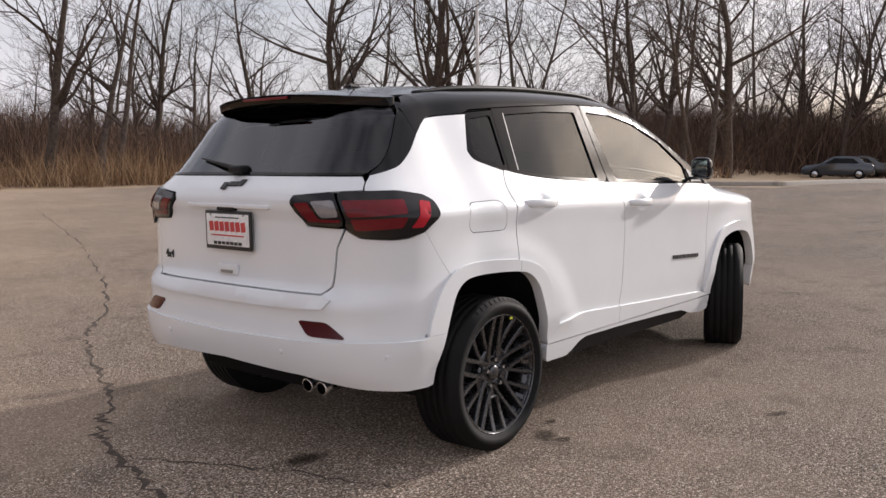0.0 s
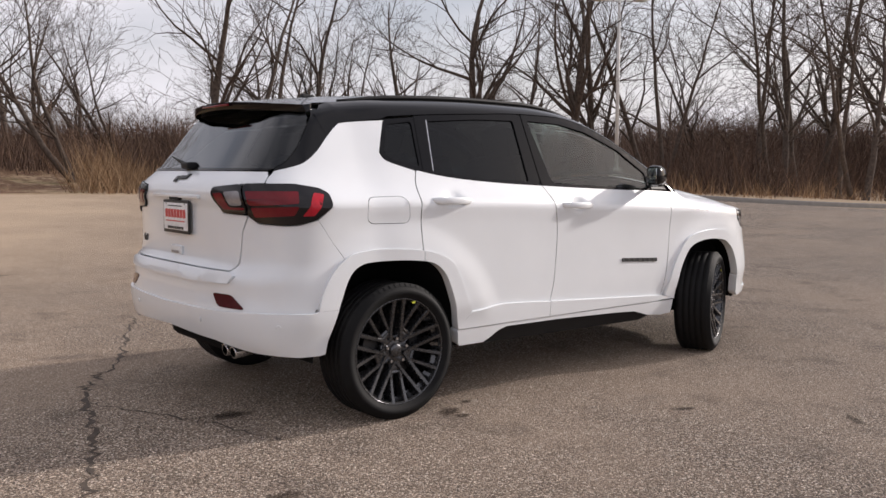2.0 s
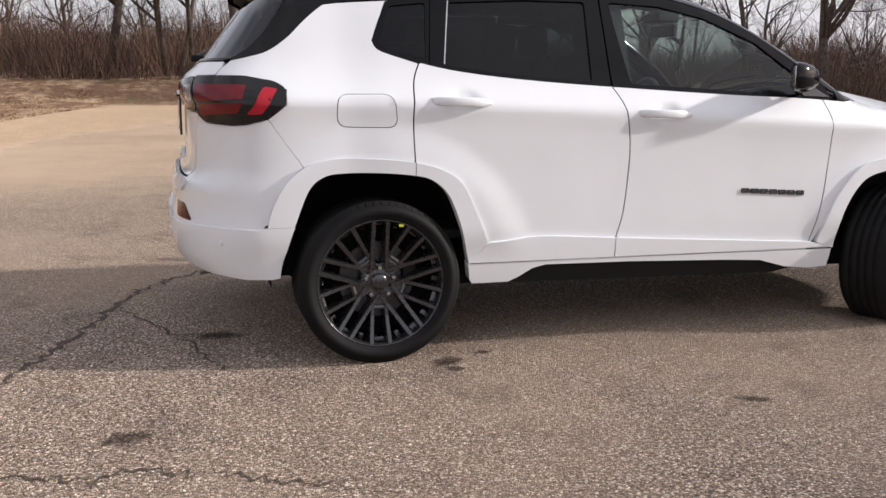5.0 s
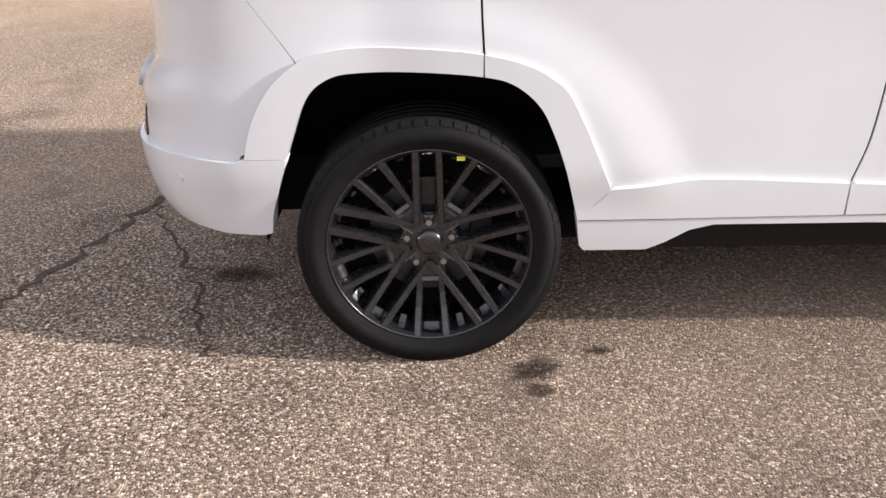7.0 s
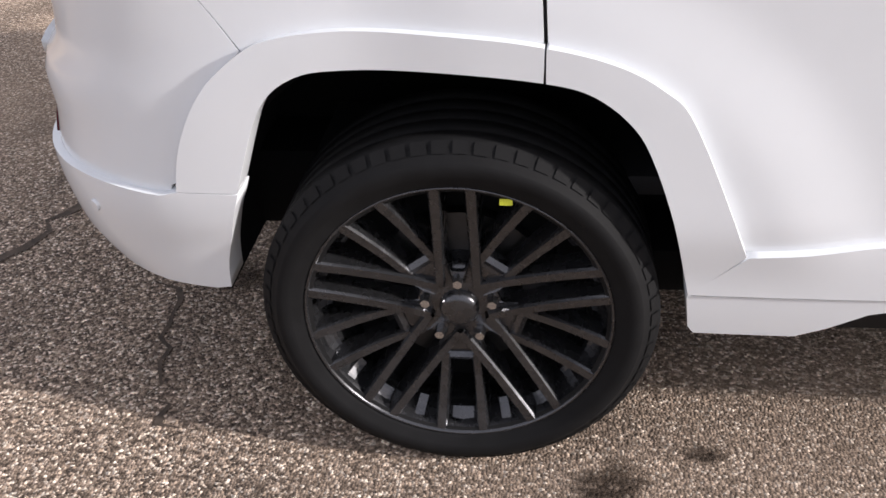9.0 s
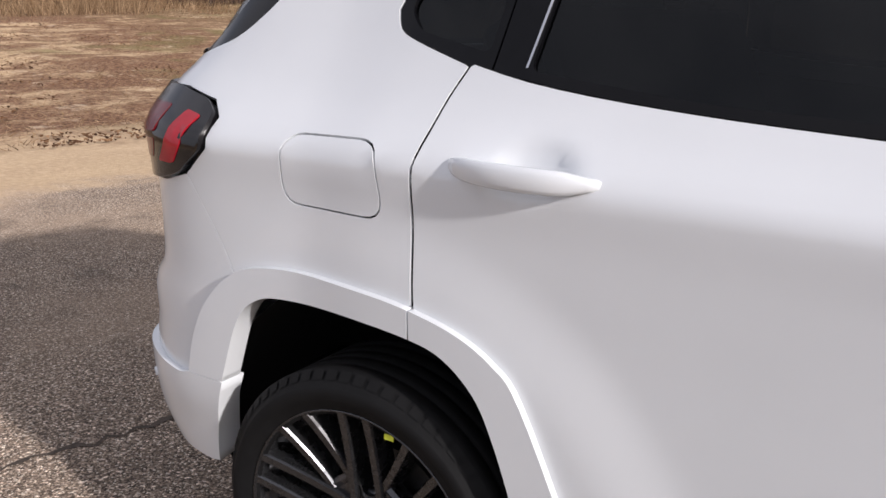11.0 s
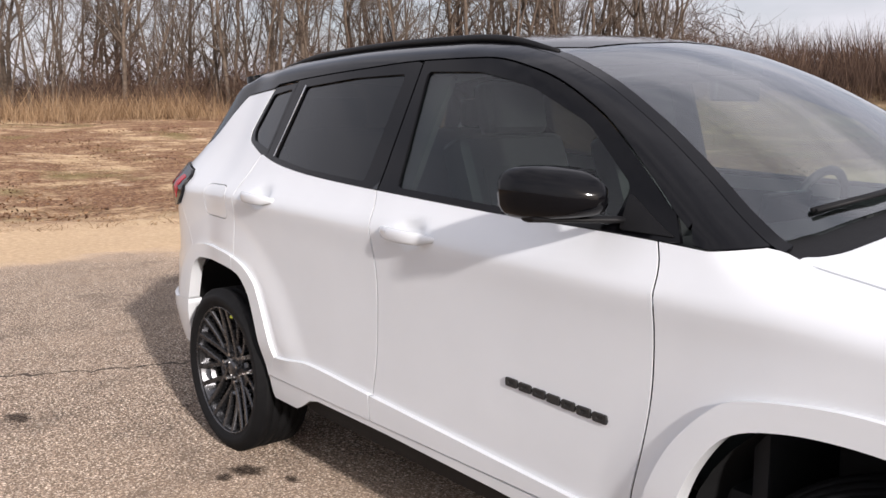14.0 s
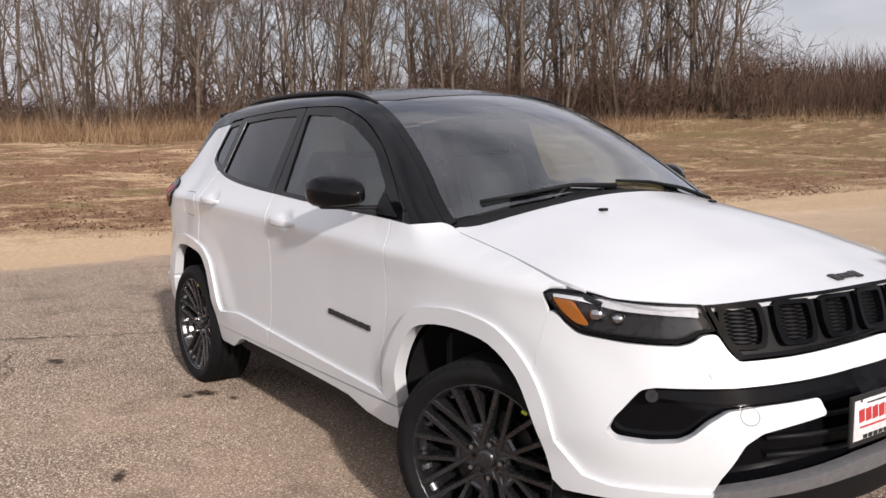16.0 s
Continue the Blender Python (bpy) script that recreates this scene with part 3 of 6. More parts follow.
def body_side(flip):
    S = lambda *a, **k: sheet(*a, flip=flip, **k)
    # rear quarter
    q_poly = shift(REAR_GAP, -GAP)
    arch_top = [p for p in A_OUT_R if p[0] < RGAP_X - GAP and p[1] > 0.800]
    q_poly = q_poly + list(reversed(arch_top))
    q_poly += [(-1.76, 0.895), (-1.848, 0.991), (-1.756, 1.048), (-1.743, 1.104), (-1.795, 1.135), (-1.943, 1.155), (-2.085, 1.156), (-2.080, 1.190)]
    q_poly += D_EDGE
    q_poly += [(-1.253, 1.466), (-1.300, 1.36)] + curve([(-1.322, 1.305), (-1.305, 1.272), (-1.26, 1.251), (-1.150, 1.217)], 5)
    holes = [rounded([(-1.487, 1.092), (-1.262, 1.095), (-1.245, 0.960), (-1.490, 0.962)], 0.045)]
    quarter = part("rear_quarter_panel", S("rear_quarter_panel", q_poly, skin, 0.022, holes=holes), WHITE, car, "glossy white rear quarter panel")
    f_poly = rounded([(-1.4835, 1.0885), (-1.2655, 1.0915), (-1.2487, 0.9635), (-1.4862, 0.9655)], 0.043)
    part("fuel_door", S("fuel_door", f_poly, skin, 0.03, lip=0.006), WHITE, quarter)
    # doors
    d_poly = shift(REAR_GAP, GAP)
    d_poly += [p for p in A_OUT_R if p[0] > RGAP_X + GAP] + [(-0.868, 0.485), (-0.84, 0.395)]
    d_poly += [(-0.55, 0.398)] + [(u - GAP, z) for u, z in reversed(B_GAP)]
    d_poly += list(reversed(belt_line(-1.13, -0.31)))
    rdoor = part("rear_door", S("rear_door", d_poly, skin, 0.02), WHITE, car, "white rear passenger door, shut")
    d_poly = shift(B_GAP, GAP) + [(u - GAP, z) for u, z in reversed(F_GAP)] + list(reversed(belt_line(-0.28, 0.765)))
    fdoor = part("front_door", S("front_door", d_poly, skin, 0.02), WHITE, car, "white front passenger door, shut")
    # dark tubes added behind the shut lines, standing in for the shade in the gaps
    for line in (REAR_GAP, B_GAP, F_GAP):
        pts = [skin(u, z) for u, z in line]
        sg = -1 if flip else 1
        part("door_gap_shade", mesh_of("door_gap_shade", *tube([(p[0], sg * (p[1] + 0.0085), p[2]) for p in pts], 0.0058, 6)), DARK, car)
    # front fender
    z_hl = lambda u: nose_top(u)
    f_poly = [(u + GAP, z) for u, z in F_GAP]
    f_poly += [p for p in A_OUT_F if p[0] > 0.80 and p[0] < 1.594] + [J_FRONT]
    f_poly += [(1.636, 0.80), (1.662, 0.884), (1.646, 0.932), (1.668, 0.953), (1.72, 0.9555), (1.787, 0.952)]
    f_poly += [(float(u), ztop(float(u))) for u in np.linspace(1.787, 1.085, 90)]
    f_poly += [(1.03, 1.082), (0.99, 1.090), (0.955, 1.086), (0.90, 1.080)]
    part("front_fender", S("front_fender", f_poly, skin, 0.022), WHITE, car, "glossy white front fender")
    # wheel arch trims, each split at the shut lines
    def strip(inner, outer, a, b, name, off=0.014):
        i = [p for p in inner if a <= p[0] <= b and not (p[0] < AXLE_R - 0.2 and p[1] < 0.578) and not (p[0] > AXLE_F + 0.2 and p[1] < 0.498)]
        o = [p for p in outer if a <= p[0] <= b]
        if b > 1.7:
            i.append((u_at_x(AXLE_F + 0.3085, 0.4955), 0.4955))
            o.append((u_at_x(AXLE_F + 0.362, 0.4955), 0.4955))
        for end, at in ((a, 0), (b, len(i))):
            if -1.3 < end < -1.1:
                i.insert(at, (end, float(np.interp(end, [p[0] for p in inner], [p[1] for p in inner]))))
                o.insert(0 if at == 0 else len(o), (end, float(np.interp(end, [p[0] for p in outer], [p[1] for p in outer]))))
        if a < -2:
            i.insert(0, (u_at_x(AXLE_R - 0.3425, 0.5760, False), 0.5760))
        return part(name, S(name, i + list(reversed(o)), skin, 0.025, off=off, lip=0.05), WHITE, car)
    strip(A_IN_R, A_OUT_R, -3, RGAP_X - 0.0018, "wheel_arch_trim")
    strip(A_IN_R, A_OUT_R, RGAP_X + 0.0018, 0, "wheel_arch_trim")
    strip(A_IN_F, A_OUT_F, 0.0, 1.80, "wheel_arch_trim")
    # cladding along the foot of the doors, and the sill below
    top = Tab([(-0.90, 0.488), (-0.78, 0.497), (-0.65, 0.508), (-0.3, 0.490), (0.2, 0.462), (0.76, 0.432)])
    for a, b in ((-0.865, -0.2795), (-0.2745, 0.735)):
        xs = np.linspace(a, b, 20)
        poly = ([(-0.943, 0.405)] if a < -0.5 else []) + [(float(x), 0.405) for x in xs] + ([(0.866, 0.405), (0.778, 0.424)] if a > -0.5 else []) + [(float(x), float(top(x))) for x in reversed(xs)]
        part("door_cladding", S("door_cladding", poly, skin, 0.025, off=0.014, lip=0.02), WHITE, rdoor if a < -0.5 else fdoor)
    sill = [(-0.946, 0.400), (-0.936, 0.330), (-0.925, 0.315), (-0.765, 0.315), (-0.72, 0.335), (-0.66, 0.370), (-0.60, 0.384), (-0.2, 0.380), (0.30, 0.365), (0.48, 0.355), (0.62, 0.318), (0.76, 0.305),
            (0.858, 0.310), (0.866, 0.395), (0.735, 0.393), (0.2, 0.398), (-0.4, 0.402), (-0.84, 0.400)]
    part("sill_trim", S("sill_trim", sill, skin, 0.025, off=0.010, lip=0.06), WHITE, car)
    dark_sill = [(-0.80, 0.31), (-0.70, 0.285), (0.60, 0.265), (0.72, 0.30), (0.5, 0.37), (-0.6, 0.395)]
    part("lower_sill", S("lower_sill", dark_sill, skin, 0.04, off=-0.035, lip=0.05), PLASTIC, car)
    # windows and their black surrounds
    qw = [(-1.300, 1.300), (-1.244, 1.462), (-1.050, 1.482), (-1.082, 1.226)]
    q_out = curve([(-1.318, 1.305), (-1.301, 1.268), (-1.255, 1.247), (-1.140, 1.213)], 5) + [(-1.098, 1.204), (-1.062, 1.490), (-1.2465, 1.474), (-1.297, 1.36)]
    q_in = rounded([(-1.293, 1.305), (-1.240, 1.448), (-1.084, 1.468), (-1.108, 1.236), (-1.262, 1.270)], 0.018)
    qf = part("quarter_window_frame", S("quarter_window_frame", q_out, skin, 0.03, off=-0.001, holes=[q_in]), TRIM, car)
    part("quarter_window", S("quarter_window", [(u, z) for u, z in q_in], skin, 0.04, off=-0.008, lip=0), PRIVACY, qf)
    r_out = [(-1.094, 1.202)] + belt_line(-1.05, -0.300, 14, 0.003) + [(-0.300, 1.135), (-0.296, 1.529)] + list(reversed(top_line(-1.058, -0.32, 12, 0.018)))
    r_in = rounded([(-1.026, 1.212), (-0.75, 1.178), (-0.385, 1.156), (-0.364, 1.497), (-0.65, 1.494), (-0.985, 1.472)], 0.018)
    rf = part("rear_window_frame", S("rear_window_frame", r_out, skin, 0.03, off=-0.001, holes=[r_in]), TRIM, rdoor)
    part("rear_side_window", S("rear_side_window", r_in, skin, 0.05, off=-0.009, lip=0), PRIVACY, rf)
    bead = [(-1.034, 1.215), (-1.030, 1.215), (-0.984, 1.478), (-0.989, 1.478)]
    part("window_bead", S("window_bead", bead, skin, 0.05, off=0.001, lip=0.004), CHROME, rf)
    f_out = [(-0.292, 1.134)] + belt_line(-0.25, 0.80, 16, 0.003) + [(0.83, 1.093), (0.80, 1.150)] + list(reversed(top_line(-0.288, 0.77, 22, 0.018)))
    f_in = rounded([(-0.203, 1.148), (0.25, 1.126), (0.640, 1.110), (0.660, 1.200), (0.470, 1.342), (0.220, 1.445), (0.0, 1.490), (-0.252, 1.500)], 0.022)
    ff = part("front_window_frame", S("front_window_frame", f_out, skin, 0.03, off=-0.001, holes=[f_in]), TRIM, fdoor)
    part("front_side_window", S("front_side_window", f_in, skin, 0.05, off=-0.009, lip=0), CLEAR, ff)
    # roof side and windscreen pillar
    xs = np.linspace(-1.64, 0.84, 60)
    low = [(float(x), float(wintop_z(x)) + 0.0225) for x in xs if x > -1.25]
    low = [(-1.83, 1.49), (-1.69, 1.386), (-1.56, 1.437), (-1.45, 1.459), (-1.26, 1.475)] + low
    low += [(0.845, 1.135), (0.862, 1.090), (0.90, 1.084), (0.955, 1.090), (0.99, 1.0935)]
    hi = [(float(x), float(edge_z(x))) for x in np.linspace(0.98, -1.66, 300)]
    part("roof_side", S("roof_side", low + hi, skin, 0.011, lip=0.01), BLACK, car, "gloss black roof side and windscreen pillar")
    xs = np.linspace(0.05, 1.02, 26)
    wind = [(float(x), -float(top_y(x)) + 0.001) for x in xs] + [(float(x), -float(top_y(x)) + 0.037) for x in reversed(xs)]
    part("windscreen_pillar", S("windscreen_pillar", wind, crest, 0.03, off=0.001, lip=0.01), BLACK, car)
    # black surround of the tail glass
    tg = [(u - 0.003, z - 0.003) for u, z in D_EDGE[:-8]] + [(-1.63, 1.50), (-1.83, 1.52)]
    tg += [(-1.894, 1.442), (-1.955, 1.326), (-2.010, 1.259), (-2.07, 1.222)]
    part("tail_window_pillar", S("tail_window_pillar", tg, skin, 0.03, off=-0.001, lip=0.01), BLACK, car)
    # lamps at the tail
    lamp = part("tail_lamp", S("tail_lamp", LAMP_BODY, skin, 0.02, off=0.012, lip=0.03), SMOKE, car, "smoked black and red tail lamp")
    r1 = rounded([(-2.185, 1.118), (-1.93, 1.113), (-1.955, 1.064), (-2.19, 1.062)], 0.01)
    part("light_bar", S("light_bar", r1, skin, 0.02, off=0.0135, lip=0.003), DEEPRED, lamp)
    r2 = rounded([(-1.850, 1.106), (-1.790, 1.098), (-1.880, 1.012), (-1.945, 1.012)], 0.01)
    part("light_bar", S("light_bar", r2, skin, 0.02, off=0.0145, lip=0.003), RED, lamp, "bright red slanted light bar")
    r3 = rounded([(-2.19, 1.054), (-1.96, 1.056), (-1.985, 1.015), (-2.17, 1.005)], 0.01)
    part("light_bar", S("light_bar", r3, skin, 0.02, off=0.0132, lip=0.003), DEEPRED, lamp)
    lamp2 = part("gate_lamp", S("gate_lamp", LAMP_GATE, skin, 0.02, off=0.012, lip=0.03), SMOKE, car, "smoked tail lamp on the tailgate")
    g1 = rounded([(-2.305, 1.116), (-2.215, 1.120), (-2.222, 1.064), (-2.29, 1.060)], 0.012)
    part("reversing_light", S("reversing_light", g1, skin, 0.02, off=0.0135, lip=0.003), CLEARGREY, lamp2)
    g2 = rounded([(-2.378, 1.108), (-2.318, 1.112), (-2.30, 1.052), (-2.222, 1.052), (-2.224, 1.036), (-2.342, 1.036)], 0.008)
    part("light_bar", S("light_bar", g2, skin, 0.02, off=0.0135, lip=0.003), DEEPRED, lamp2)
    # reflector in the rear bumper
    rp = rounded([(-2.362, 0.650), (-2.250, 0.650), (-2.170, 0.588), (-2.313, 0.592)], 0.02)
    part("reflector", S("reflector", rp, skin, 0.03, off=0.004, lip=0.01), REFLECTOR, car, "dark red bumper reflector")
    # head lamp
    hl_top = curve([(1.668, 0.9475), (1.70, 0.950), (1.787, 0.947), (1.891, 0.933), (2.02, 0.928), (2.128, 0.926)], 3)
    hl = [(1.652, 0.937)] + hl_top + [(2.153, 0.853), (2.112, 0.847), (2.08, 0.828), (2.047, 0.818), (1.98, 0.816), (1.893, 0.819), (1.805, 0.823), (1.759, 0.832), (1.722, 0.855), (1.698, 0.880), (1.664, 0.915)]
    house = part("head_lamp", S("head_lamp", hl, skin, 0.025, off=-0.035, lip=0.0), LAMPGREY, car, "head lamp with white light strip and amber corner")
    rim_hole = [tuple(p) for p in np.array(hl)]
    cx, cz = np.mean([p[0] for p in hl]), np.mean([p[1] for p in hl])
    inner = [(cx + (u - cx) * 0.968, cz + (z - cz) * 0.87) for u, z in hl]
    part("lamp_rim", S("lamp_rim", hl, skin, 0.02, off=-0.001, holes=[inner], lip=0.04), TRIM, house)
    part("lamp_cover", S("lamp_cover", inner, skin, 0.03, off=-0.003, lip=0.0), LAMPGLASS, house)
    strip_top = [(cx + (u - cx) * 0.955, z - 0.010) for u, z in hl_top[1:]]
    strip_low = [(u, z - 0.015 - 0.012 * k / 14) for k, (u, z) in enumerate(strip_top)]
    part("light_strip", S("light_strip", strip_top + list(reversed(strip_low)), skin, 0.02, off=-0.010, lip=0.02), LAMPWHITE, house)
    am = rounded([(1.672, 0.918), (1.735, 0.926), (1.790, 0.846), (1.750, 0.852), (1.710, 0.878)], 0.012)
    part("turn_light", S("turn_light", am, skin, 0.02, off=-0.016, lip=0.01), AMBER, house)
    for uu_, zz_, rr_ in ((1.85, 0.880, 0.026), (1.91, 0.870, 0.022)):
        p = skin(uu_, zz_)
        bm = bmesh.new()
        bmesh.ops.create_uvsphere(bm, u_segments=16, v_segments=10, radius=rr_)
        bmesh.ops.translate(bm, vec=(p[0] - 0.045, p[1] + 0.02 if not flip else -p[1] - 0.02, p[2]), verts=bm.verts)
        for f in bm.faces:
            f.smooth = True
        part("projector", bm, CHROME, house)
    return rdoor, fdoor


doors = {}
for side, flip in ((-1, False), (1, True)):
    doors[side] = body_side(flip)

# ---- tail: gate, bumper, glass, spoiler ----
gate_half = [(UC, 0.757), (-2.5, 0.757), (-2.287, 0.758), (-2.256, 0.787), (-2.242, 0.936), (-2.216, 1.010), (-2.357, 1.017), (-2.406, 1.107), (-2.380, 1.141), (-2.205, 1.156), (-2.092, 1.160), (-2.087, 1.190), (-2.10, 1.210), (-2.3, 1.212), (UC, 1.213)]
tailgate = part("tailgate", sheet("tailgate", both(gate_half, UC), skin, 0.025), WHITE, car, "white tailgate, shut")
gl_half = [(UC, 1.227), (-2.08, 1.226), (-2.014, 1.262), (-1.960, 1.328), (-1.900, 1.442), (-1.90, 1.505), (UC, 1.520)]
part("tail_window", sheet("tail_window", both(gl_half, UC), skin, 0.05, off=-0.004, lip=0.004), REARGLASS, tailgate, "dark tinted tail window")
band_half = [(UC, 1.216), (-2.10, 1.215), (-2.08, 1.223), (UC, 1.228)]
part("window_ledge", sheet("window_ledge", both(band_half, UC), skin, 0.03, off=0.004), BLACK, tailgate)
bump_half = [(UC, 0.46), (-2.34, 0.45), (-2.142, 0.41), (-1.90, 0.40), (-1.84, 0.58)]
bump_half += [p for p in A_OUT_R if p[1] > 0.58 and p[0] < -1.678]
bump_half += [(-1.674, 0.8065), (-1.7618, 0.8945), (-1.8500, 0.9895), (-1.95, 0.969), (-2.02, 0.965), (-2.155, 0.974), (-2.207, 1.006), (-2.235, 0.936), (-2.248, 0.785), (-2.281, 0.751), (UC, 0.750)]
bumper = part("rear_bumper", sheet("rear_bumper", both(bump_half, UC), skin, 0.03, lip=0.03), WHITE, car, "white rear bumper")
low_half = [(UC, 0.448), (-2.34, 0.436), (-2.142, 0.394), (-1.957, 0.368), (-1.84, 0.366), (u_at_x(-1.716, 0.372, False), 0.372), (u_at_x(-1.692, 0.48, False), 0.48), (u_at_x(-1.660, 0.574, False), 0.574), (u_at_x(-1.765, 0.5735, False), 0.5735), (-1.86, 0.566), (-2.116, 0.577), (-2.345, 0.573), (UC, 0.562)]
part("bumper_lower_trim", sheet("bumper_lower_trim", both(low_half, UC), skin, 0.03, off=0.014, lip=0.06), WHITE, bumper)
shelf_half = [(UC, 0.690), (-2.4, 0.694), (-2.26, 0.702), (-2.235, 0.735), (-2.283, 0.746), (UC, 0.745)]
part("bumper_step", sheet("bumper_step", both(shelf_half, UC), skin, 0.03, off=0.010, lip=0.02), WHITE, bumper)
# the roof and spoiler
xs = np.linspace(-1.60, 0.10, 50)
roof_poly = [(float(x), -float(top_y(x)) + 0.001) for x in xs] + [(0.22, -0.45), (0.275, -0.2), (0.285, 0), (0.275, 0.2), (0.22, 0.45)] + [(float(x), float(top_y(x)) - 0.001) for x in reversed(xs)]
part("roof", sheet("roof", roof_poly, crest, 0.04), BLACK, car, "gloss black roof panel")
sp = [(-1.605, -0.565), (-1.665, -0.560), (-1.765, -0.455), (-1.825, -0.30), (-1.852, 0.0), (-1.825, 0.30), (-1.765, 0.455), (-1.665, 0.560), (-1.605, 0.565)]
sp = rounded(sp, 0.04)
spoiler = part("roof_spoiler", sheet("roof_spoiler", sp, crest, 0.04, lip=0.036), BLACK, car, "gloss black roof spoiler over the tail window")
under = part("spoiler_underside", sheet("spoiler_underside", [(x * 0.995 + 0.02 * (x < -1.7), y * 0.97) for x, y in sp], lambda x, y: crest(x, y) - np.array([0, 0, 0.036]), 0.05, lip=0.0), PLASTIC, spoiler)
part("brake_light", box((0.012, 0.30, 0.012), (-1.848, 0, float(crest(-1.846, 0)[2]) - 0.016), 0.004), DEEPRED, spoiler)
# ---- nose: hood, bumper, grille ----
front_edge = []
for u in np.concatenate([np.linspace(1.09, 1.95, 34), np.linspace(2.0, UF, 14)]):
    p = skin(float(u), ztop(float(u)))
    k = min(1.0, max(0.0, (u - 1.7) / 0.4))
    front_edge.append((float(p[0]) - 0.006 * k, float(p[1]) + 0.0060 * (1 - k)))
cowl = curve([(1.195, 0.0), (1.18, -0.35), (1.12, -0.62), (1.085, -0.70), (1.055, -0.735), (1.058, -0.770), (1.078, -float(top_y(1.08)) + 0.006)], 4)
half_hood = cowl + front_edge
hood_poly = half_hood + [(x, -y) for x, y in reversed(half_hood) if abs(y) > 1e-4]
hood = part("hood", sheet("hood", hood_poly, crest, 0.03), WHITE, car, "glossy white hood, shut")
# a dark tube added under each hood shut line, so that the gap shows dark
for s_ in (-1, 1):
    gap_line = [skin(float(u), ztop(float(u))) for u in np.linspace(1.06, 1.84, 30)]
    part("hood_gap_shade", mesh_of("hood_gap_shade", *tube([(p[0], -s_ * (p[1] + 0.006), p[2] - 0.020) for p in gap_line], 0.012, 6)), DARK, car)
# windscreen and cowl
xs = np.linspace(0.13, 1.0, 26)
ws_half = [(0.295, 0.0), (0.285, -0.2), (0.232, -0.45)] + [(float(x), -float(top_y(x)) + 0.038) for x in xs] + [(1.03, -0.62), (1.085, -0.35), (1.10, 0.0)]
ws = ws_half + [(x, -y) for x, y in reversed(ws_half) if abs(y) > 1e-4]
windscreen = part("windscreen", sheet("windscreen", ws, crest, 0.05, off=-0.002, lip=0.004), SCREEN, car, "clear laminated windscreen")
cw_half = [(1.102, 0.0), (1.087, -0.35), (1.032, -0.62), (1.0, -0.665), (0.99, -float(top_y(0.99)) + 0.003), (1.06, -float(top_y(1.06)) + 0.003), (1.055, -0.772), (1.052, -0.735), (1.080, -0.698), (1.117, -0.617), (1.176, -0.35), (1.191, 0.0)]
cw = cw_half + [(x, -y) for x, y in reversed(cw_half) if abs(y) > 1e-4]
part("cowl_panel", sheet("cowl_panel", cw, crest, 0.03, off=-0.010, lip=0.01), PLASTIC, car)
# black print round the windscreen's upper edge, with the sensor box
pr_half = [(0.297, 0.0), (0.287, -0.2), (0.234, -0.45), (0.135, -float(top_y(0.13)) + 0.040), (0.17, -float(top_y(0.17)) + 0.044), (0.262, -0.44), (0.315, -0.2), (0.40, -0.11), (0.43, 0.0)]
pr = pr_half + [(x, -y) for x, y in reversed(pr_half) if abs(y) > 1e-4]
part("windscreen_print", sheet("windscreen_print", pr, crest, 0.05, off=-0.006, lip=0.0), PRINTBLACK, windscreen)

part("sticker", sheet("sticker", [(0.285, 0.50), (0.255, 0.585), (0.275, 0.590), (0.305, 0.505)], crest, 0.05, off=0.001, lip=0.0), PLATEWHITE, windscreen, "white paper sticker")


grille_half = [(UF, 0.806), (2.55, 0.798), (2.354, 0.784), (2.202, 0.776), (2.182, 0.803), (2.160, 0.850), (2.136, 0.923), (2.28, 0.935), (2.40, 0.942), (2.60, 0.946), (UF, 0.947)]
fb_half = [(UF, 0.731), (2.55, 0.726), (2.382, 0.714), (2.167, 0.700), (1.962, 0.694), (1.922, 0.685), (1.893, 0.658), (1.842, 0.598), (1.821, 0.556), (1.842, 0.535), (1.93, 0.533), (2.004, 0.543), (2.040, 0.563), (2.085, 0.604), (2.138, 0.638), (2.24, 0.652), (2.399, 0.665),
           (2.412, 0.618), (2.30, 0.596), (2.220, 0.577), (2.174, 0.545), (2.145, 0.495), (2.114, 0.444), (2.100, 0.402), (1.95, 0.376), (1.80, 0.360), (1.690, 0.350), (u_at_x(1.655, 0.37), 0.37), (u_at_x(1.630, 0.48), 0.48), (u_at_x(1.63, 0.494), 0.494), (1.676, 0.496)]
fb_half += [p for p in A_OUT_F[::-1] if p[0] >= 1.603 and p[1] > 0.505] + [(J_FRONT[0] + 0.0015, J_FRONT[1])]
fb_half += [(1.6375, 0.80), (1.6636, 0.8835), (1.700, 0.868), (1.722, 0.846), (1.760, 0.823), (1.893, 0.810), (1.98, 0.808), (2.049, 0.809), (2.084, 0.819), (2.116, 0.840), (2.154, 0.844), (2.176, 0.798), (2.198, 0.768), (2.354, 0.776), (2.55, 0.790), (UF, 0.798)]
nose = part("front_bumper", sheet("front_bumper", rounded(both(fb_half, UF), 0.012, 3), skin, 0.025, lip=0.04), WHITE, car, "white front bumper")
back_half = [(UF, 0.36), (2.3, 0.37), (2.09, 0.39), (1.80, 0.52), (1.80, 0.71), (2.1, 0.73), (UF, 0.76)]
part("bumper_backing", sheet("bumper_backing", both(back_half, UF), skin, 0.05, off=-0.060, lip=0.0), TRIM, nose)
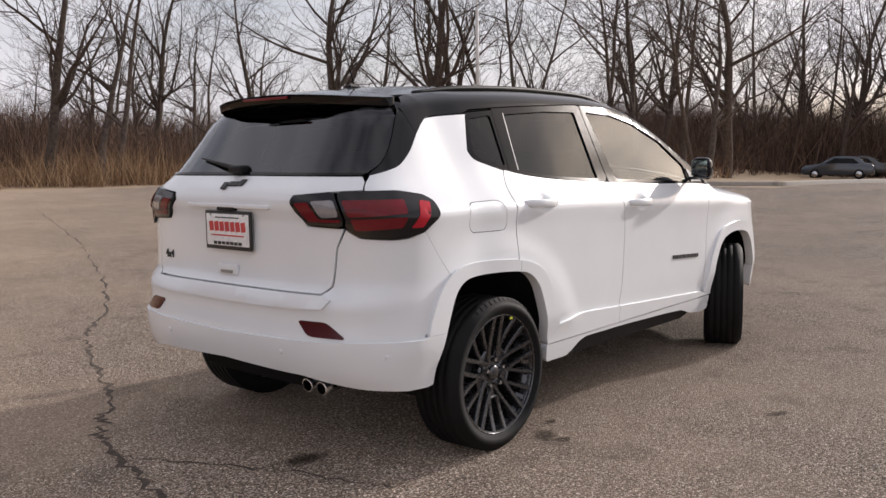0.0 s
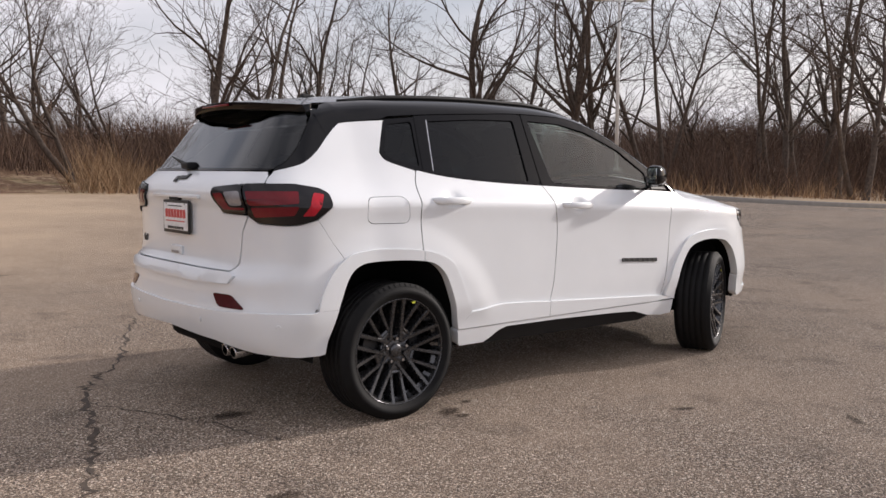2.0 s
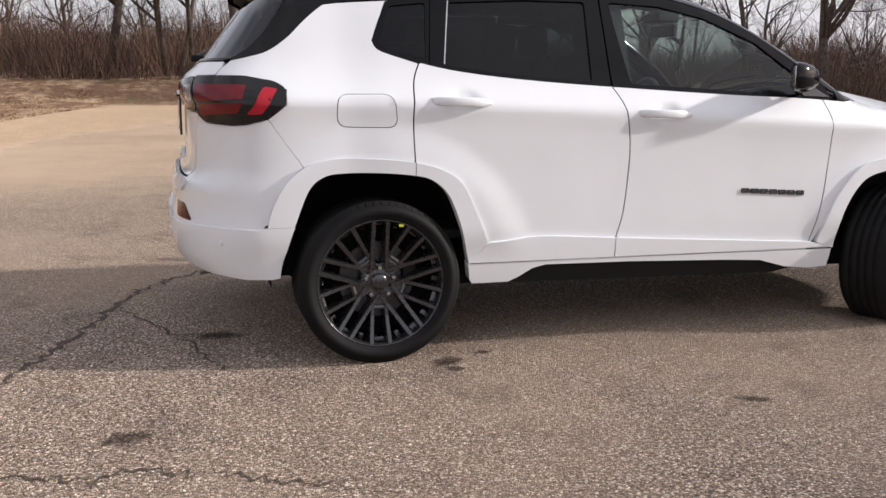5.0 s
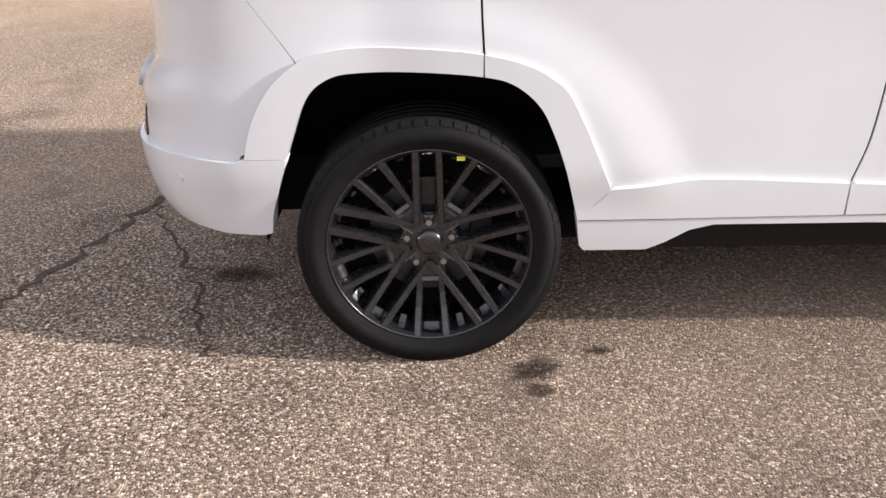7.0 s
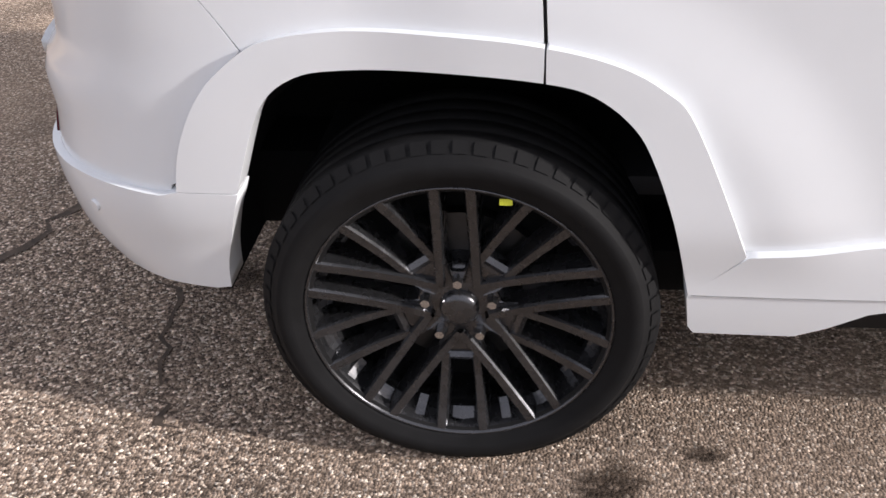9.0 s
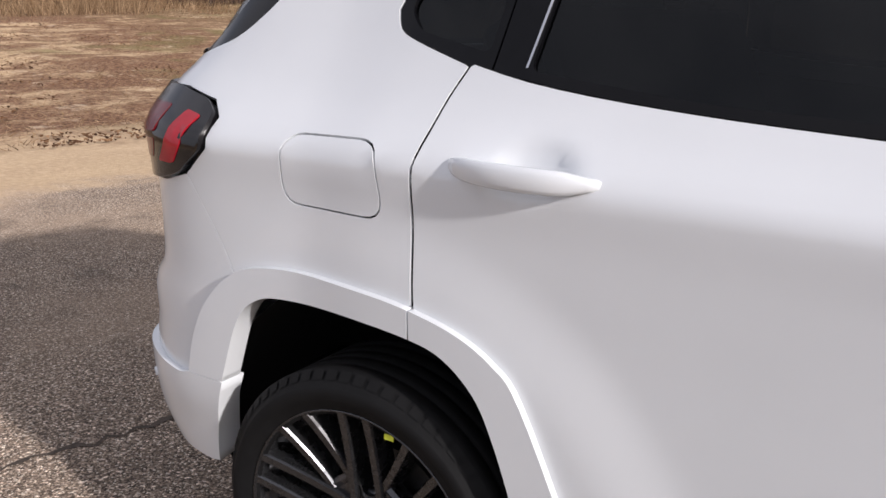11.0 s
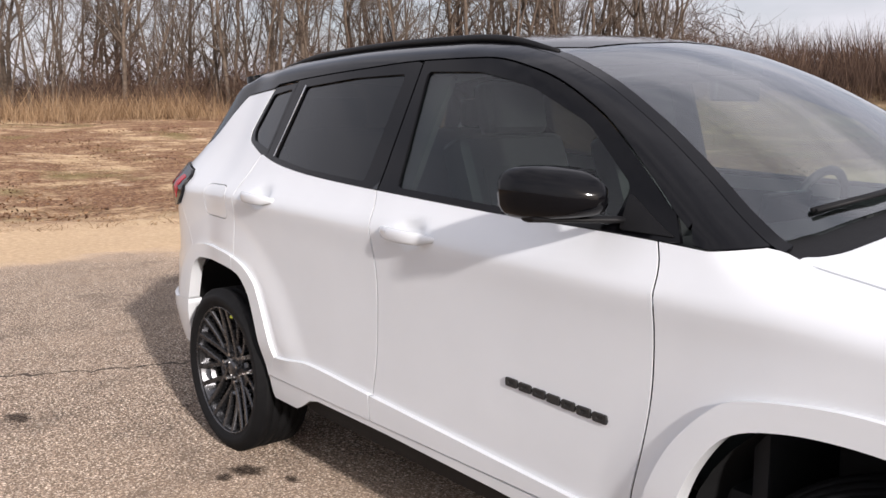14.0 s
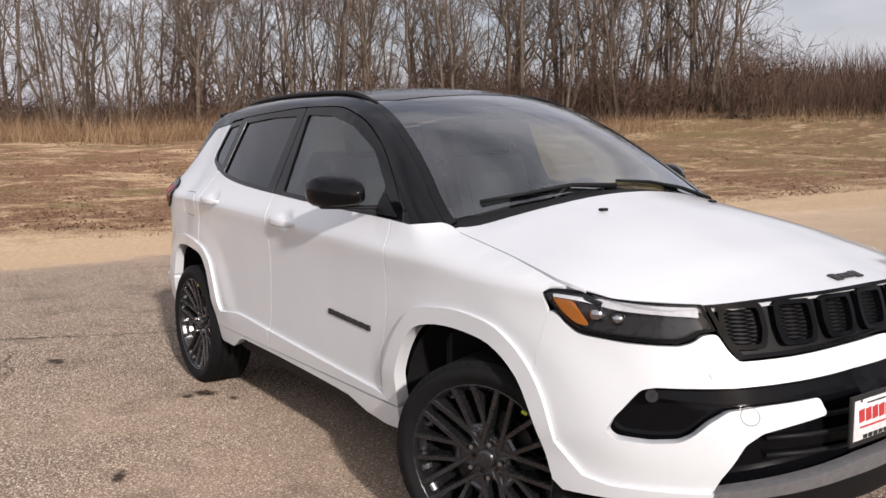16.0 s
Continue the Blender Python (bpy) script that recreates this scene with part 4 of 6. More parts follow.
ft_half = [(2.10, 0.378), (1.95, 0.366), (1.80, 0.352), (1.69, 0.345), (u_at_x(1.657, 0.37), 0.37), (u_at_x(1.6275, 0.4945), 0.4945), (u_at_x(1.680, 0.4945), 0.4945), (1.712, 0.445), (1.75, 0.408), (1.83, 0.394), (2.10, 0.404)]
for fl in (False, True):
    part("bumper_lower_trim", sheet("bumper_lower_trim", ft_half, skin, 0.03, off=0.014, lip=0.05, flip=fl), WHITE, nose)
band_half = [(UF, 0.725), (2.55, 0.720), (2.382, 0.708), (2.167, 0.694), (1.966, 0.686), (1.93, 0.664), (2.15, 0.656), (2.382, 0.680), (2.55, 0.690), (UF, 0.694)]
part("gloss_band", sheet("gloss_band", both(band_half, UF), skin, 0.03, off=-0.018, lip=0.03), TRIM, nose)
lip_half = [(UF, 0.442), (2.5, 0.424), (2.314, 0.398), (2.160, 0.381), (2.10, 0.376), (2.104, 0.398), (2.142, 0.408), (2.369, 0.446), (2.55, 0.478), (UF, 0.490)]
part("skid_plate", sheet("skid_plate", both(lip_half, UF), skin, 0.03, off=0.006, lip=0.04), GREYMETAL, nose, "grey metal skid plate")
chin_half = [(UF, 0.30), (2.3, 0.31), (1.95, 0.33), (1.82, 0.355), (1.95, 0.372), (2.11, 0.376), (2.324, 0.400), (2.5, 0.427), (UF, 0.445)]
part("chin", sheet("chin", both(chin_half, UF), skin, 0.04, off=-0.004, lip=0.05), PLASTIC, nose)
grille = part("grille", sheet("grille", both(grille_half, UF), skin, 0.03, off=-0.022, lip=0.0), PLASTIC, car, "black seven-slot grille")
g_out = both(grille_half, UF)
gcx, gcz = UF, 0.868
g_in = [(gcx + (u - gcx) * 0.975, gcz + (z - gcz) * 0.88) for u, z in g_out]
part("grille_surround", sheet("grille_surround", g_out, skin, 0.03, off=0.003, holes=[g_in], lip=0.03), TRIM, grille)
for k in range(-3, 4):
    uc_k = UF + k * 0.1625
    w_k, tw = 0.068, 0.012 if abs(k) < 3 else 0.016
    zb, zt = 0.819 - 0.0060 * abs(k), 0.936 - 0.0030 * abs(k)
    o = rounded([(uc_k - w_k + tw, zb), (uc_k + w_k - tw, zb), (uc_k + w_k, zb + 0.05), (uc_k + w_k - 0.004, zt), (uc_k - w_k + 0.004, zt), (uc_k - w_k, zb + 0.05)], 0.018)
    mz = (zb + zt) / 2
    i = [(uc_k + (u - uc_k) * 0.76, mz + (z - mz) * 0.80) for u, z in o]
    slot = part("grille_slot", sheet("grille_slot", o, skin, 0.03, off=0.002, holes=[i], lip=0.02), TRIM, grille)
    lines_v, lines_f = [], []
    for j in range(10):
        z = zb + 0.012 + (zt - zb - 0.024) * j / 9
        a, b = skin(uc_k - w_k * 0.72, z), skin(uc_k + w_k * 0.72, z)
        for (dz0, dz1) in ((0.006, -0.006), (-0.006, 0.006)):
            v, f = tube([a + np.array([-0.014, 0, dz0]), (a + b) / 2 + np.array([-0.013, 0, 0]), b + np.array([-0.014, 0, dz1])], 0.0016, 4, False)
            lines_f += [tuple(q + len(lines_v) for q in ff) for ff in f]
            lines_v += v
    part("mesh", mesh_of("mesh", lines_v, lines_f), TRIM, slot)
# lower grille bars
for z in (0.50, 0.55, 0.60):
    pts = [skin(float(u), z) + np.array([-0.05, 0, 0]) for u in np.linspace(u_at_y(0.45, z), 2 * UF - u_at_y(0.45, z), 9)]
    part("grille_bar", mesh_of("grille_bar", *tube(pts, 0.008, 6)), PLASTIC, nose)

# ---- wheels ----


def wheel():
    """A wheel lying round the y axis, its outer face towards -y."""
    hub = new("wheel")
    R = 0.336
    prof = [(0.250, 0.105), (0.262, 0.112), (0.296, 0.118), (0.315, 0.112), (0.326, 0.100)]
    tread = []
    for a, b in ((0.094, 0.062), (0.054, 0.022), (0.014, -0.014), (-0.022, -0.054), (-0.062, -0.094)):
        tread += [(R - 0.007, a + 0.0035), (R, a), (R, b), (R - 0.007, b - 0.0035)]
    prof += tread + [(0.326, -0.100), (0.316, -0.111), (0.308, -0.1165), (0.3065, -0.1185), (0.296, -0.119), (0.284, -0.1185), (0.282, -0.1165), (0.268, -0.113), (0.2635, -0.108), (0.250, -0.100)]
    v, f = lathe(prof, 80)
    sv, sf = list(v), [q[::-1] for q in f]
    for k in range(64):
        t0, t1 = 2 * math.pi * (k + 0.12) / 64, 2 * math.pi * (k + 0.88) / 64
        for s in (-1, 1):
            n = len(sv)
            for r, y in ((0.3345, 0.0945), (0.3265, 0.1015), (0.319, 0.1085)):
                for t in (t0, t1):
                    sv.append(((r + 0.0013) * math.cos(t), s * (y + 0.0009), (r + 0.0013) * math.sin(t)))
            q = [(n, n + 1, n + 3, n + 2), (n + 2, n + 3, n + 5, n + 4)]
            sf += [tuple(x)[::s] for x in q]
    part("tyre", mesh_of("tyre", sv, sf), RUBBER, hub, "black tyre with shallow tread grooves")
    rimprof = [(0.262, -0.100), (0.2625, -0.107), (0.2595, -0.1095), (0.2565, -0.106), (0.252, -0.085), (0.240, -0.05), (0.225, 0.02), (0.232, 0.09), (0.255, 0.105)]
    v, f = lathe(rimprof, 72)
    rim = part("rim", mesh_of("rim", v, f), RIM, hub, "dark grey multi-spoke alloy rim")
    # hub bowl behind the spokes
    v, f = lathe([(0.0, -0.060), (0.045, -0.060), (0.075, -0.052), (0.082, -0.03), (0.085, 0.0)], 40)
    part("hub_bowl", mesh_of("hub_bowl", v, f), RIM, rim)

    def spoke(x0, r0, x1, r1, y0, y1, w0, w1):
        """One slim spoke in the plan x (across) and r (outwards), with a ridged section."""
        vs, fs = [], []
        for i in range(5):
            t = i / 4
            cx, r, y, w = x0 + (x1 - x0) * t, r0 + (r1 - r0) * t, y0 + (y1 - y0) * t ** 1.5, w0 + (w1 - w0) * t
            for dx, dy in ((-w * 1.45, 0.046), (-w * 1.0, 0.005), (-w * 0.72, 0.0), (w * 0.72, 0.0), (w * 1.0, 0.005), (w * 1.45, 0.046)):
                vs.append((cx + dx, y + dy, r))
        for i in range(4):
            for k in range(5):
                fs.append((i * 6 + k, i * 6 + k + 1, (i + 1) * 6 + k + 1, (i + 1) * 6 + k))
        return vs, fs
    # the star-shaped plate round the hub, cut back between the spokes
    star = Tab([(0, 0.074), (9, 0.076), (14, 0.122), (17.5, 0.126), (22, 0.108), (36, 0.104), (50, 0.108), (54.5, 0.126), (58, 0.122), (63, 0.076), (72, 0.074)])
    sv, sf = [], []
    n = 180
    for rr, yy in ((0.0, -0.058), (0.50, -0.059), (0.90, -0.0625), (0.97, -0.061), (1.06, -0.025)):
        for k in range(n):
            a = 2 * math.pi * k / n
            rad = float(star(math.degrees(a) % 72)) * rr
            sv.append((rad * math.sin(a), yy, rad * math.cos(a)))
    for r in range(4):
        for k in range(n):
            q = (k + 1) % n
            sf.append((r * n + k, (r + 1) * n + k, (r + 1) * n + q, r * n + q))
    part("hub_plate", mesh_of("hub_plate", sv, sf, False), RIM, rim)
    for k in range(5):
        turn = Matrix.Rotation(2 * math.pi * k / 5, 4, "Y")
        half = Matrix.Rotation(2 * math.pi * (k + 0.5) / 5, 4, "Y")
        for m, x0, x1, r0, y0, w0, w1 in ((turn, 0.0315, 0.0285, 0.044, -0.069, 0.0085, 0.0105), (turn, -0.0315, -0.0285, 0.044, -0.069, 0.0085, 0.0105),
                                          (half, 0.0275, 0.0390, 0.102, -0.069, 0.0085, 0.0105), (half, -0.0275, -0.0390, 0.102, -0.069, 0.0085, 0.0105)):
            v, f = spoke(x0, r0, x1, 0.258, y0, -0.106, w0, w1)
            part("spoke", mesh_of("spoke", [m @ Vector(p) for p in v], f, False), RIM, rim)
        # the bar that joins the two spokes of a fork, and the webs from fork to neighbour
        v, f = tube([(-0.030, -0.058, 0.109), (0.030, -0.058, 0.109)], 0.0105, 6)
        part("fork_bridge", mesh_of("fork_bridge", [half @ Vector(p) for p in v], f, False), RIM, rim)
        for m, wide in ((turn, 0.017), (half, 0.027)):
            v, f = spoke(0, 0.234, 0, 0.257, -0.062, -0.092, wide, wide * 1.05)
            part("rim_pad", mesh_of("rim_pad", [m @ Vector(p) for p in v], f, False), RIM, rim)
        for s_ in (-1, 1):
            quarter = Matrix.Rotation(2 * math.pi * k / 5 + s_ * radians(17.2), 4, "Y")
            v, f = spoke(0, 0.226, 0, 0.257, -0.055, -0.094, 0.011, 0.013)
            part("rim_pad", mesh_of("rim_pad", [quarter @ Vector(p) for p in v], f, False), RIM, rim)
        bm = bmesh.new()
        bmesh.ops.create_cone(bm, cap_ends=True, segments=6, radius1=0.0115, radius2=0.0085, depth=0.026)
        bmesh.ops.transform(bm, matrix=turn @ Matrix.Translation((0, -0.070, 0.060)) @ Matrix.Rotation(math.pi / 2, 4, "X"), verts=bm.verts)
        part("lug_nut", bm, STEEL, rim, "bright steel lug nut")
    v, f = lathe([(0.0, -0.079), (0.022, -0.0785), (0.030, -0.076), (0.034, -0.070), (0.035, -0.058)], 32)
    part("centre_cap", mesh_of("centre_cap", v, f), RIM, rim)
    v, f = lathe([(0.065, 0.012), (0.065, -0.010), (0.158, -0.010), (0.158, 0.012), (0.065, 0.012)], 48)
    part("brake_disc", mesh_of("brake_disc", v, f, False), DISC, hub, "steel brake disc")
    part("brake_caliper", box((0.06, 0.09, 0.13), (0.135, 0.01, 0.03), 0.015), PLASTIC, hub)
    v, f = lathe([(0.0, 0.02), (0.238, 0.02)], 32)
    part("wheel_backing", mesh_of("wheel_backing", v, f, False), DARK, hub)
    st = box((0.020, 0.0015, 0.011), (0.083, -0.1065, 0.236), 0.0, turn=Matrix.Rotation(0.0, 4, "Y"))
    part("sticker", st, STICKER, rim, "yellow paper sticker")
    return hub


WHEEL_Y = 0.775
w0 = wheel()
w0.parent = car
w0.matrix_basis = pose(AXLE_R, -WHEEL_Y, 0.336, 0, 0, 0)
for m in (pose(AXLE_F, -WHEEL_Y, 0.336, 0, 20, 0) @ pose(0, 0, 0), pose(AXLE_R, WHEEL_Y, 0.336, 0, 10, 180), pose(AXLE_F, WHEEL_Y, 0.336, 0, 0, 180)):
    if m.translation.x > 0:
        m = Matrix.Translation(m.translation) @ Matrix.Rotation(radians(24), 4, "Z") @ m.to_3x3().to_4x4()
    copy_thing(w0, m)

# ---- underbody, wheel housings ----
part("underbody", box((3.3, 1.40, 0.10), (0.10, 0, 0.32), 0.03), DARK, car)
part("floor_pan", box((3.7, 1.10, 0.18), (0.05, 0, 0.40), 0.04), DARK, car)
for cx, wdt in ((AXLE_R, 0.43), (AXLE_F, 0.45)):
    for s in (-1, 1):
        vs, fs = [], []
        n = 24
        for k in range(n + 1):
            t = math.pi * (1.06 * k / n - 0.03)
            hx_, hz_ = cx - wdt * math.cos(t), 0.36 + 0.465 * math.sin(t)
            near = u_at_x(hx_, hz_) if hx_ > FRONT0 else u_at_x(hx_, hz_, False) if hx_ < REAR0 else hx_
            for y in (0.40, abs(float(skin(near, hz_)[1])) - 0.035):
                vs.append((hx_, s * y, hz_))
        for k in range(n):
            fs.append((2 * k, 2 * k + 1, 2 * k + 3, 2 * k + 2))
        base = len(vs)
        vs.append((cx, s * 0.40, 0.36))
        for k in range(n):
            fs.append((2 * k, 2 * k + 2, base))
        part("wheel_housing", mesh_of("wheel_housing", vs, fs), DARK, car)

# ---- ground ----


def ground_z(x, y):
    r = np.asarray(y, float)
    z = 0.45 * sstep(r, 5, 28) * (1 - 0.6 * sstep(x, 14, 60))
    z = z + 1.25 * sstep(-np.asarray(x, float), 7.5, 34) + 0.5 * sstep(r, 27, 45)
    z = z + 1.1 * sstep(r, 25, 48) * (1 - sstep(x, 2, 14))
    z = z - 1.0 * sstep(x, 22, 65) * (1 - sstep(r, 14, 30))
    return z


def uneven(lo, hi, fine_lo, fine_hi, fine, coarse_n):
    a = np.linspace(lo, fine_lo, coarse_n, endpoint=False)
    a = fine_lo - (fine_lo - lo) * (1 - (a - lo) / (fine_lo - lo)) ** 2.5
    b = np.arange(fine_lo, fine_hi, fine)
    t = np.linspace(0, 1, coarse_n + 1)
    return np.concatenate([a, b, fine_hi + (hi - fine_hi) * t ** 2.5])


gxs, gys = uneven(-900, 900, -45, 45, 0.6, 24), uneven(-900, 900, -20, 45, 0.6, 24)
GX, GY = np.meshgrid(gxs, gys)
GZ = ground_z(GX, GY)
bumpy = sstep(-GX, 7.2, 9.0) + sstep(GY, 27.5, 30)
for i in range(GX.shape[0]):
    for j in range(GX.shape[1]):
        if bumpy[i, j] > 0 and abs(GX[i, j]) < 80 and abs(GY[i, j]) < 80:
            GZ[i, j] += min(1, bumpy[i, j]) * (0.10 * noise.noise((GX[i, j] * 0.35, GY[i, j] * 0.35, 0)) + 0.05 * noise.noise((GX[i, j] * 1.1, GY[i, j] * 1.1, 3)))
nx, ny = len(gxs), len(gys)
gf = [(j * nx + i, j * nx + i + 1, (j + 1) * nx + i + 1, (j + 1) * nx + i) for j in range(ny - 1) for i in range(nx - 1)]
ground = part("ground", mesh_of("ground", np.stack([GX.ravel(), GY.ravel(), GZ.ravel()], -1), gf), GROUND)
tagged(ground, "worn dusty asphalt lot with a leaf-strewn straw field beyond", "ground", kind="structure")

# ---- fittings on the car ----


def on_skin(u, z, off=0.0, side=-1):
    """A place on the skin and the turn that lays x along it, y up and z outwards."""
    e = 1e-3
    p = skin(u, z)
    a, b = skin(u + e, z) - skin(u - e, z), skin(u, z + e) - skin(u, z - e)
    n = np.cross(a, b)
    n /= np.linalg.norm(n)
    a /= np.linalg.norm(a)
    b = np.cross(n, a)
    m = Matrix((a, b, n)).transposed().to_4x4()
    m.translation = Vector(p + n * off)
    if side > 0:
        m = Matrix.Diagonal((1, -1, 1, 1)) @ m @ Matrix.Diagonal((-1, 1, 1, 1))
    return m


def loft(rings, caps=True):
    verts = [p for r in rings for p in r]
    n = len(rings[0])
    faces = [(i * n + k, i * n + (k + 1) % n, (i + 1) * n + (k + 1) % n, (i + 1) * n + k) for i in range(len(rings) - 1) for k in range(n)]
    if caps:
        faces += [tuple(range(n))[::-1], tuple((len(rings) - 1) * n + k for k in range(n))]
    return verts, faces


def oval(cx, cy, cz, ry_, rz_, n=14, p=2.6):
    out = []
    for k in range(n):
        t = 2 * math.pi * k / n
        c, s_ = math.cos(t), math.sin(t)
        out.append((cx, cy + ry_ * math.copysign(abs(c) ** (2 / p), c), cz + rz_ * math.copysign(abs(s_) ** (2 / p), s_)))
    return out


for side in (-1, 1):
    rdoor, fdoor = doors[side]
    for door, (hx, hz), keyed in ((rdoor, HANDLES[0], False), (fdoor, HANDLES[1], True)):
        # pull handle: a bowed bar, thicker at the ends, in front of a dished pocket
        rings = []
        for i in range(17):
            t = i / 16
            x = hx - 0.128 + 0.256 * t
            bow = 0.036 * (1 - abs(2 * t - 1) ** 2.4) + 0.004
            thick = 0.0165 + 0.003 * math.sin(math.pi * t) - 0.010 * max(0, t - 0.80) / 0.2 - 0.005 * max(0, 0.1 - t) / 0.1
            z = hz - 0.006 * t
            # the surface without the pocket, at both ends of the handle
            ya = abs(float(skin(hx - 0.125, hz + 0.0)[1]))
            yb = abs(float(skin(hx + 0.128, hz - 0.006)[1]))
            y = ya + (yb - ya) * t + bow - 0.012
            rings.append([(px, side * py, pz) for px, py, pz in oval(x, y, z, 0.0105, thick)])
        v, f = loft(rings)
        h = part("handle", mesh_of("handle", v, f if side < 0 else [q[::-1] for q in f]), WHITE, door, "white pull handle")
        if keyed:
            part("key_button", box((0.010, 0.004, 0.007), (hx - 0.050, side * (abs(float(skin(hx - 0.125, hz)[1])) + 0.031), hz + 0.004), 0.001), PRINTBLACK, h)
    # name plate on the front door: seven dark raised letter blocks, shown as plain bars
    badge = None
    for k in range(7):
        u0 = 0.345 + 0.049 * k
        z0 = 0.681 - 0.0027 * k
        poly = rounded([(u0, z0 - 0.011), (u0 + 0.041, z0 - 0.012), (u0 + 0.041, z0 + 0.0095), (u0, z0 + 0.0105)], 0.004)
        hole = [(u0 + 0.011, z0 - 0.004), (u0 + 0.031, z0 - 0.0045), (u0 + 0.031, z0 + 0.0035), (u0 + 0.011, z0 + 0.004)]
        ob = part("badge_bar", sheet("badge_bar", poly, skin, 0.03, off=0.006, holes=[hole] if k not in (3,) else [], lip=0.007, flip=side > 0), PRINTBLACK, fdoor)
    link = [(0.345, 0.6835), (0.345, 0.6785), (0.682, 0.6595), (0.682, 0.6645)]
    part("badge_bar", sheet("badge_bar", link, skin, 0.03, off=0.004, lip=0.005, flip=side > 0), PRINTBLACK, fdoor)

    # outside mirror: shell, glass rim, lower blade and arm
    m0 = part("mirror", mesh_of("mirror", *(lambda v, f: ([(x, side * -y, z) for x, y, z in v], f if side > 0 else [q[::-1] for q in f]))(*loft(
        [[(px + 0.6 * (py + 0.955), py, pz) for px, py, pz in oval(0.530 + dx, -0.955 + dy, 1.188 + dz, a * 0.90, b, 20, 3.2)] for dx, dy, dz, a, b in (
            (-0.012, -0.006, 0.0, 0.070, 0.047), (-0.010, -0.008, 0, 0.083, 0.060), (0.004, -0.008, 0, 0.087, 0.063), (0.04, -0.004, 0.0, 0.085, 0.061), (0.08, 0.004, -0.003, 0.075, 0.053), (0.108, 0.012, -0.008, 0.058, 0.039), (0.124, 0.018, -0.012, 0.032, 0.020), (0.128, 0.020, -0.012, 0.011, 0.008))]))),
        BLACK, fdoor, "gloss black outside mirror")
    for f_ in m0.data.polygons:
        f_.use_smooth = True
    part("mirror_glass", box((0.004, 0.150, 0.088), (0.517, side * 0.955, 1.188), 0.0015, turn=Matrix.Rotation(side * 0.54, 4, "Z")), CHROME, m0)
    rings = []
    for i in range(10):
        t = i / 9
        y = 1.005 - 0.175 * t
        rings.append([(0.540 + 0.09 * t + 0.032 * math.cos(a) * (0.6 + 0.4 * math.sin(math.pi * min(1, t + 0.15))) + 0.03 * t, side * y, 1.131 - 0.006 * t + 0.009 * math.sin(a)) for a in np.linspace(0, 2 * math.pi, 12, endpoint=False)])
    v, f = loft(rings)
    part("mirror_arm", mesh_of("mirror_arm", v, f if side > 0 else [q[::-1] for q in f]), PLASTIC, m0)
    sail = rounded([(0.665, 1.104), (0.665, 1.185), (0.79, 1.112), (0.815, 1.100)], 0.01)
    part("mirror_base", sheet("mirror_base", sail, skin, 0.03, off=0.004, lip=0.01, flip=side > 0), PLASTIC, fdoor)
    # roof rail
    pts, rad = [], []
    for t in np.linspace(0, 1, 30):
        x = -1.42 + 1.62 * t
        y = float(top_y(x)) - 0.030
        lift = 0.010 * float(sstep(t, 0, 0.22) * (1 - sstep(t, 0.84, 1.0))) - 0.004
        pts.append((x, side * y, float(crest(x, y)[2]) + 0.004 + lift))
        rad.append(0.007 + 0.006 * min(1, 6 * t, 6 * (1 - t)))
    part("roof_rail", mesh_of("roof_rail", *tube(pts, rad, 10)), PLASTIC, car, "satin black roof rail")
    # fog lamp and parking sensors
    fm = on_skin(1.945, 0.668, -0.030, side)
    bm = bmesh.new()
    bmesh.ops.create_cone(bm, cap_ends=True, segments=20, radius1=0.021, radius2=0.018, depth=0.03)
    bmesh.ops.transform(bm, matrix=fm, verts=bm.verts)
    part("fog_lamp", smooth_by_angle(bm), LAMPGREY, nose, "small clear fog lamp")
    for uu_, zz_, lift, owner in ((-2.02, 0.515, 0.0155, bumper), (-2.42, 0.52, 0.0155, bumper), (2.12, 0.735, 0.001, nose)):
        bm = bmesh.new()
        bmesh.ops.create_cone(bm, cap_ends=True, segments=18, radius1=0.011, radius2=0.010, depth=0.006)
        bmesh.ops.transform(bm, matrix=on_skin(uu_, zz_, lift, side), verts=bm.verts)
        part("parking_sensor", smooth_by_angle(bm), WHITE, owner)
    # exhaust tips
    for dy in (0.0, 0.085):
        v, f = lathe([(0.024, -0.09), (0.030, -0.09), (0.031, -0.085), (0.031, 0.06), (0.024, 0.06), (0.024, -0.088)], 24)
        m = Matrix.Translation((-1.93, side * (0.42 + dy), 0.372)) @ Matrix.Rotation(-math.pi / 2, 4, "Z") @ Matrix.Rotation(0.12, 4, "X")
        if side < 0:
            part("exhaust_tip", mesh_of("exhaust_tip", [m @ Vector(p) for p in v], f), STEEL, car, "steel exhaust tip")

v, f = tube([(-1.90, -0.42, 0.372), (-1.6, -0.45, 0.34), (-1.2, -0.30, 0.33), (-0.8, -0.1, 0.32)], 0.028, 10)
part("exhaust_pipe", mesh_of("exhaust_pipe", v, f), DARK, car)
part("silencer", box((0.30, 0.75, 0.16), (-1.82, 0.0, 0.40), 0.06, 3), DARK, car)
part("rear_axle", mesh_of("rear_axle", *tube([(AXLE_R, -0.7, 0.34), (AXLE_R, 0.7, 0.34)], 0.035, 10)), DARK, car)

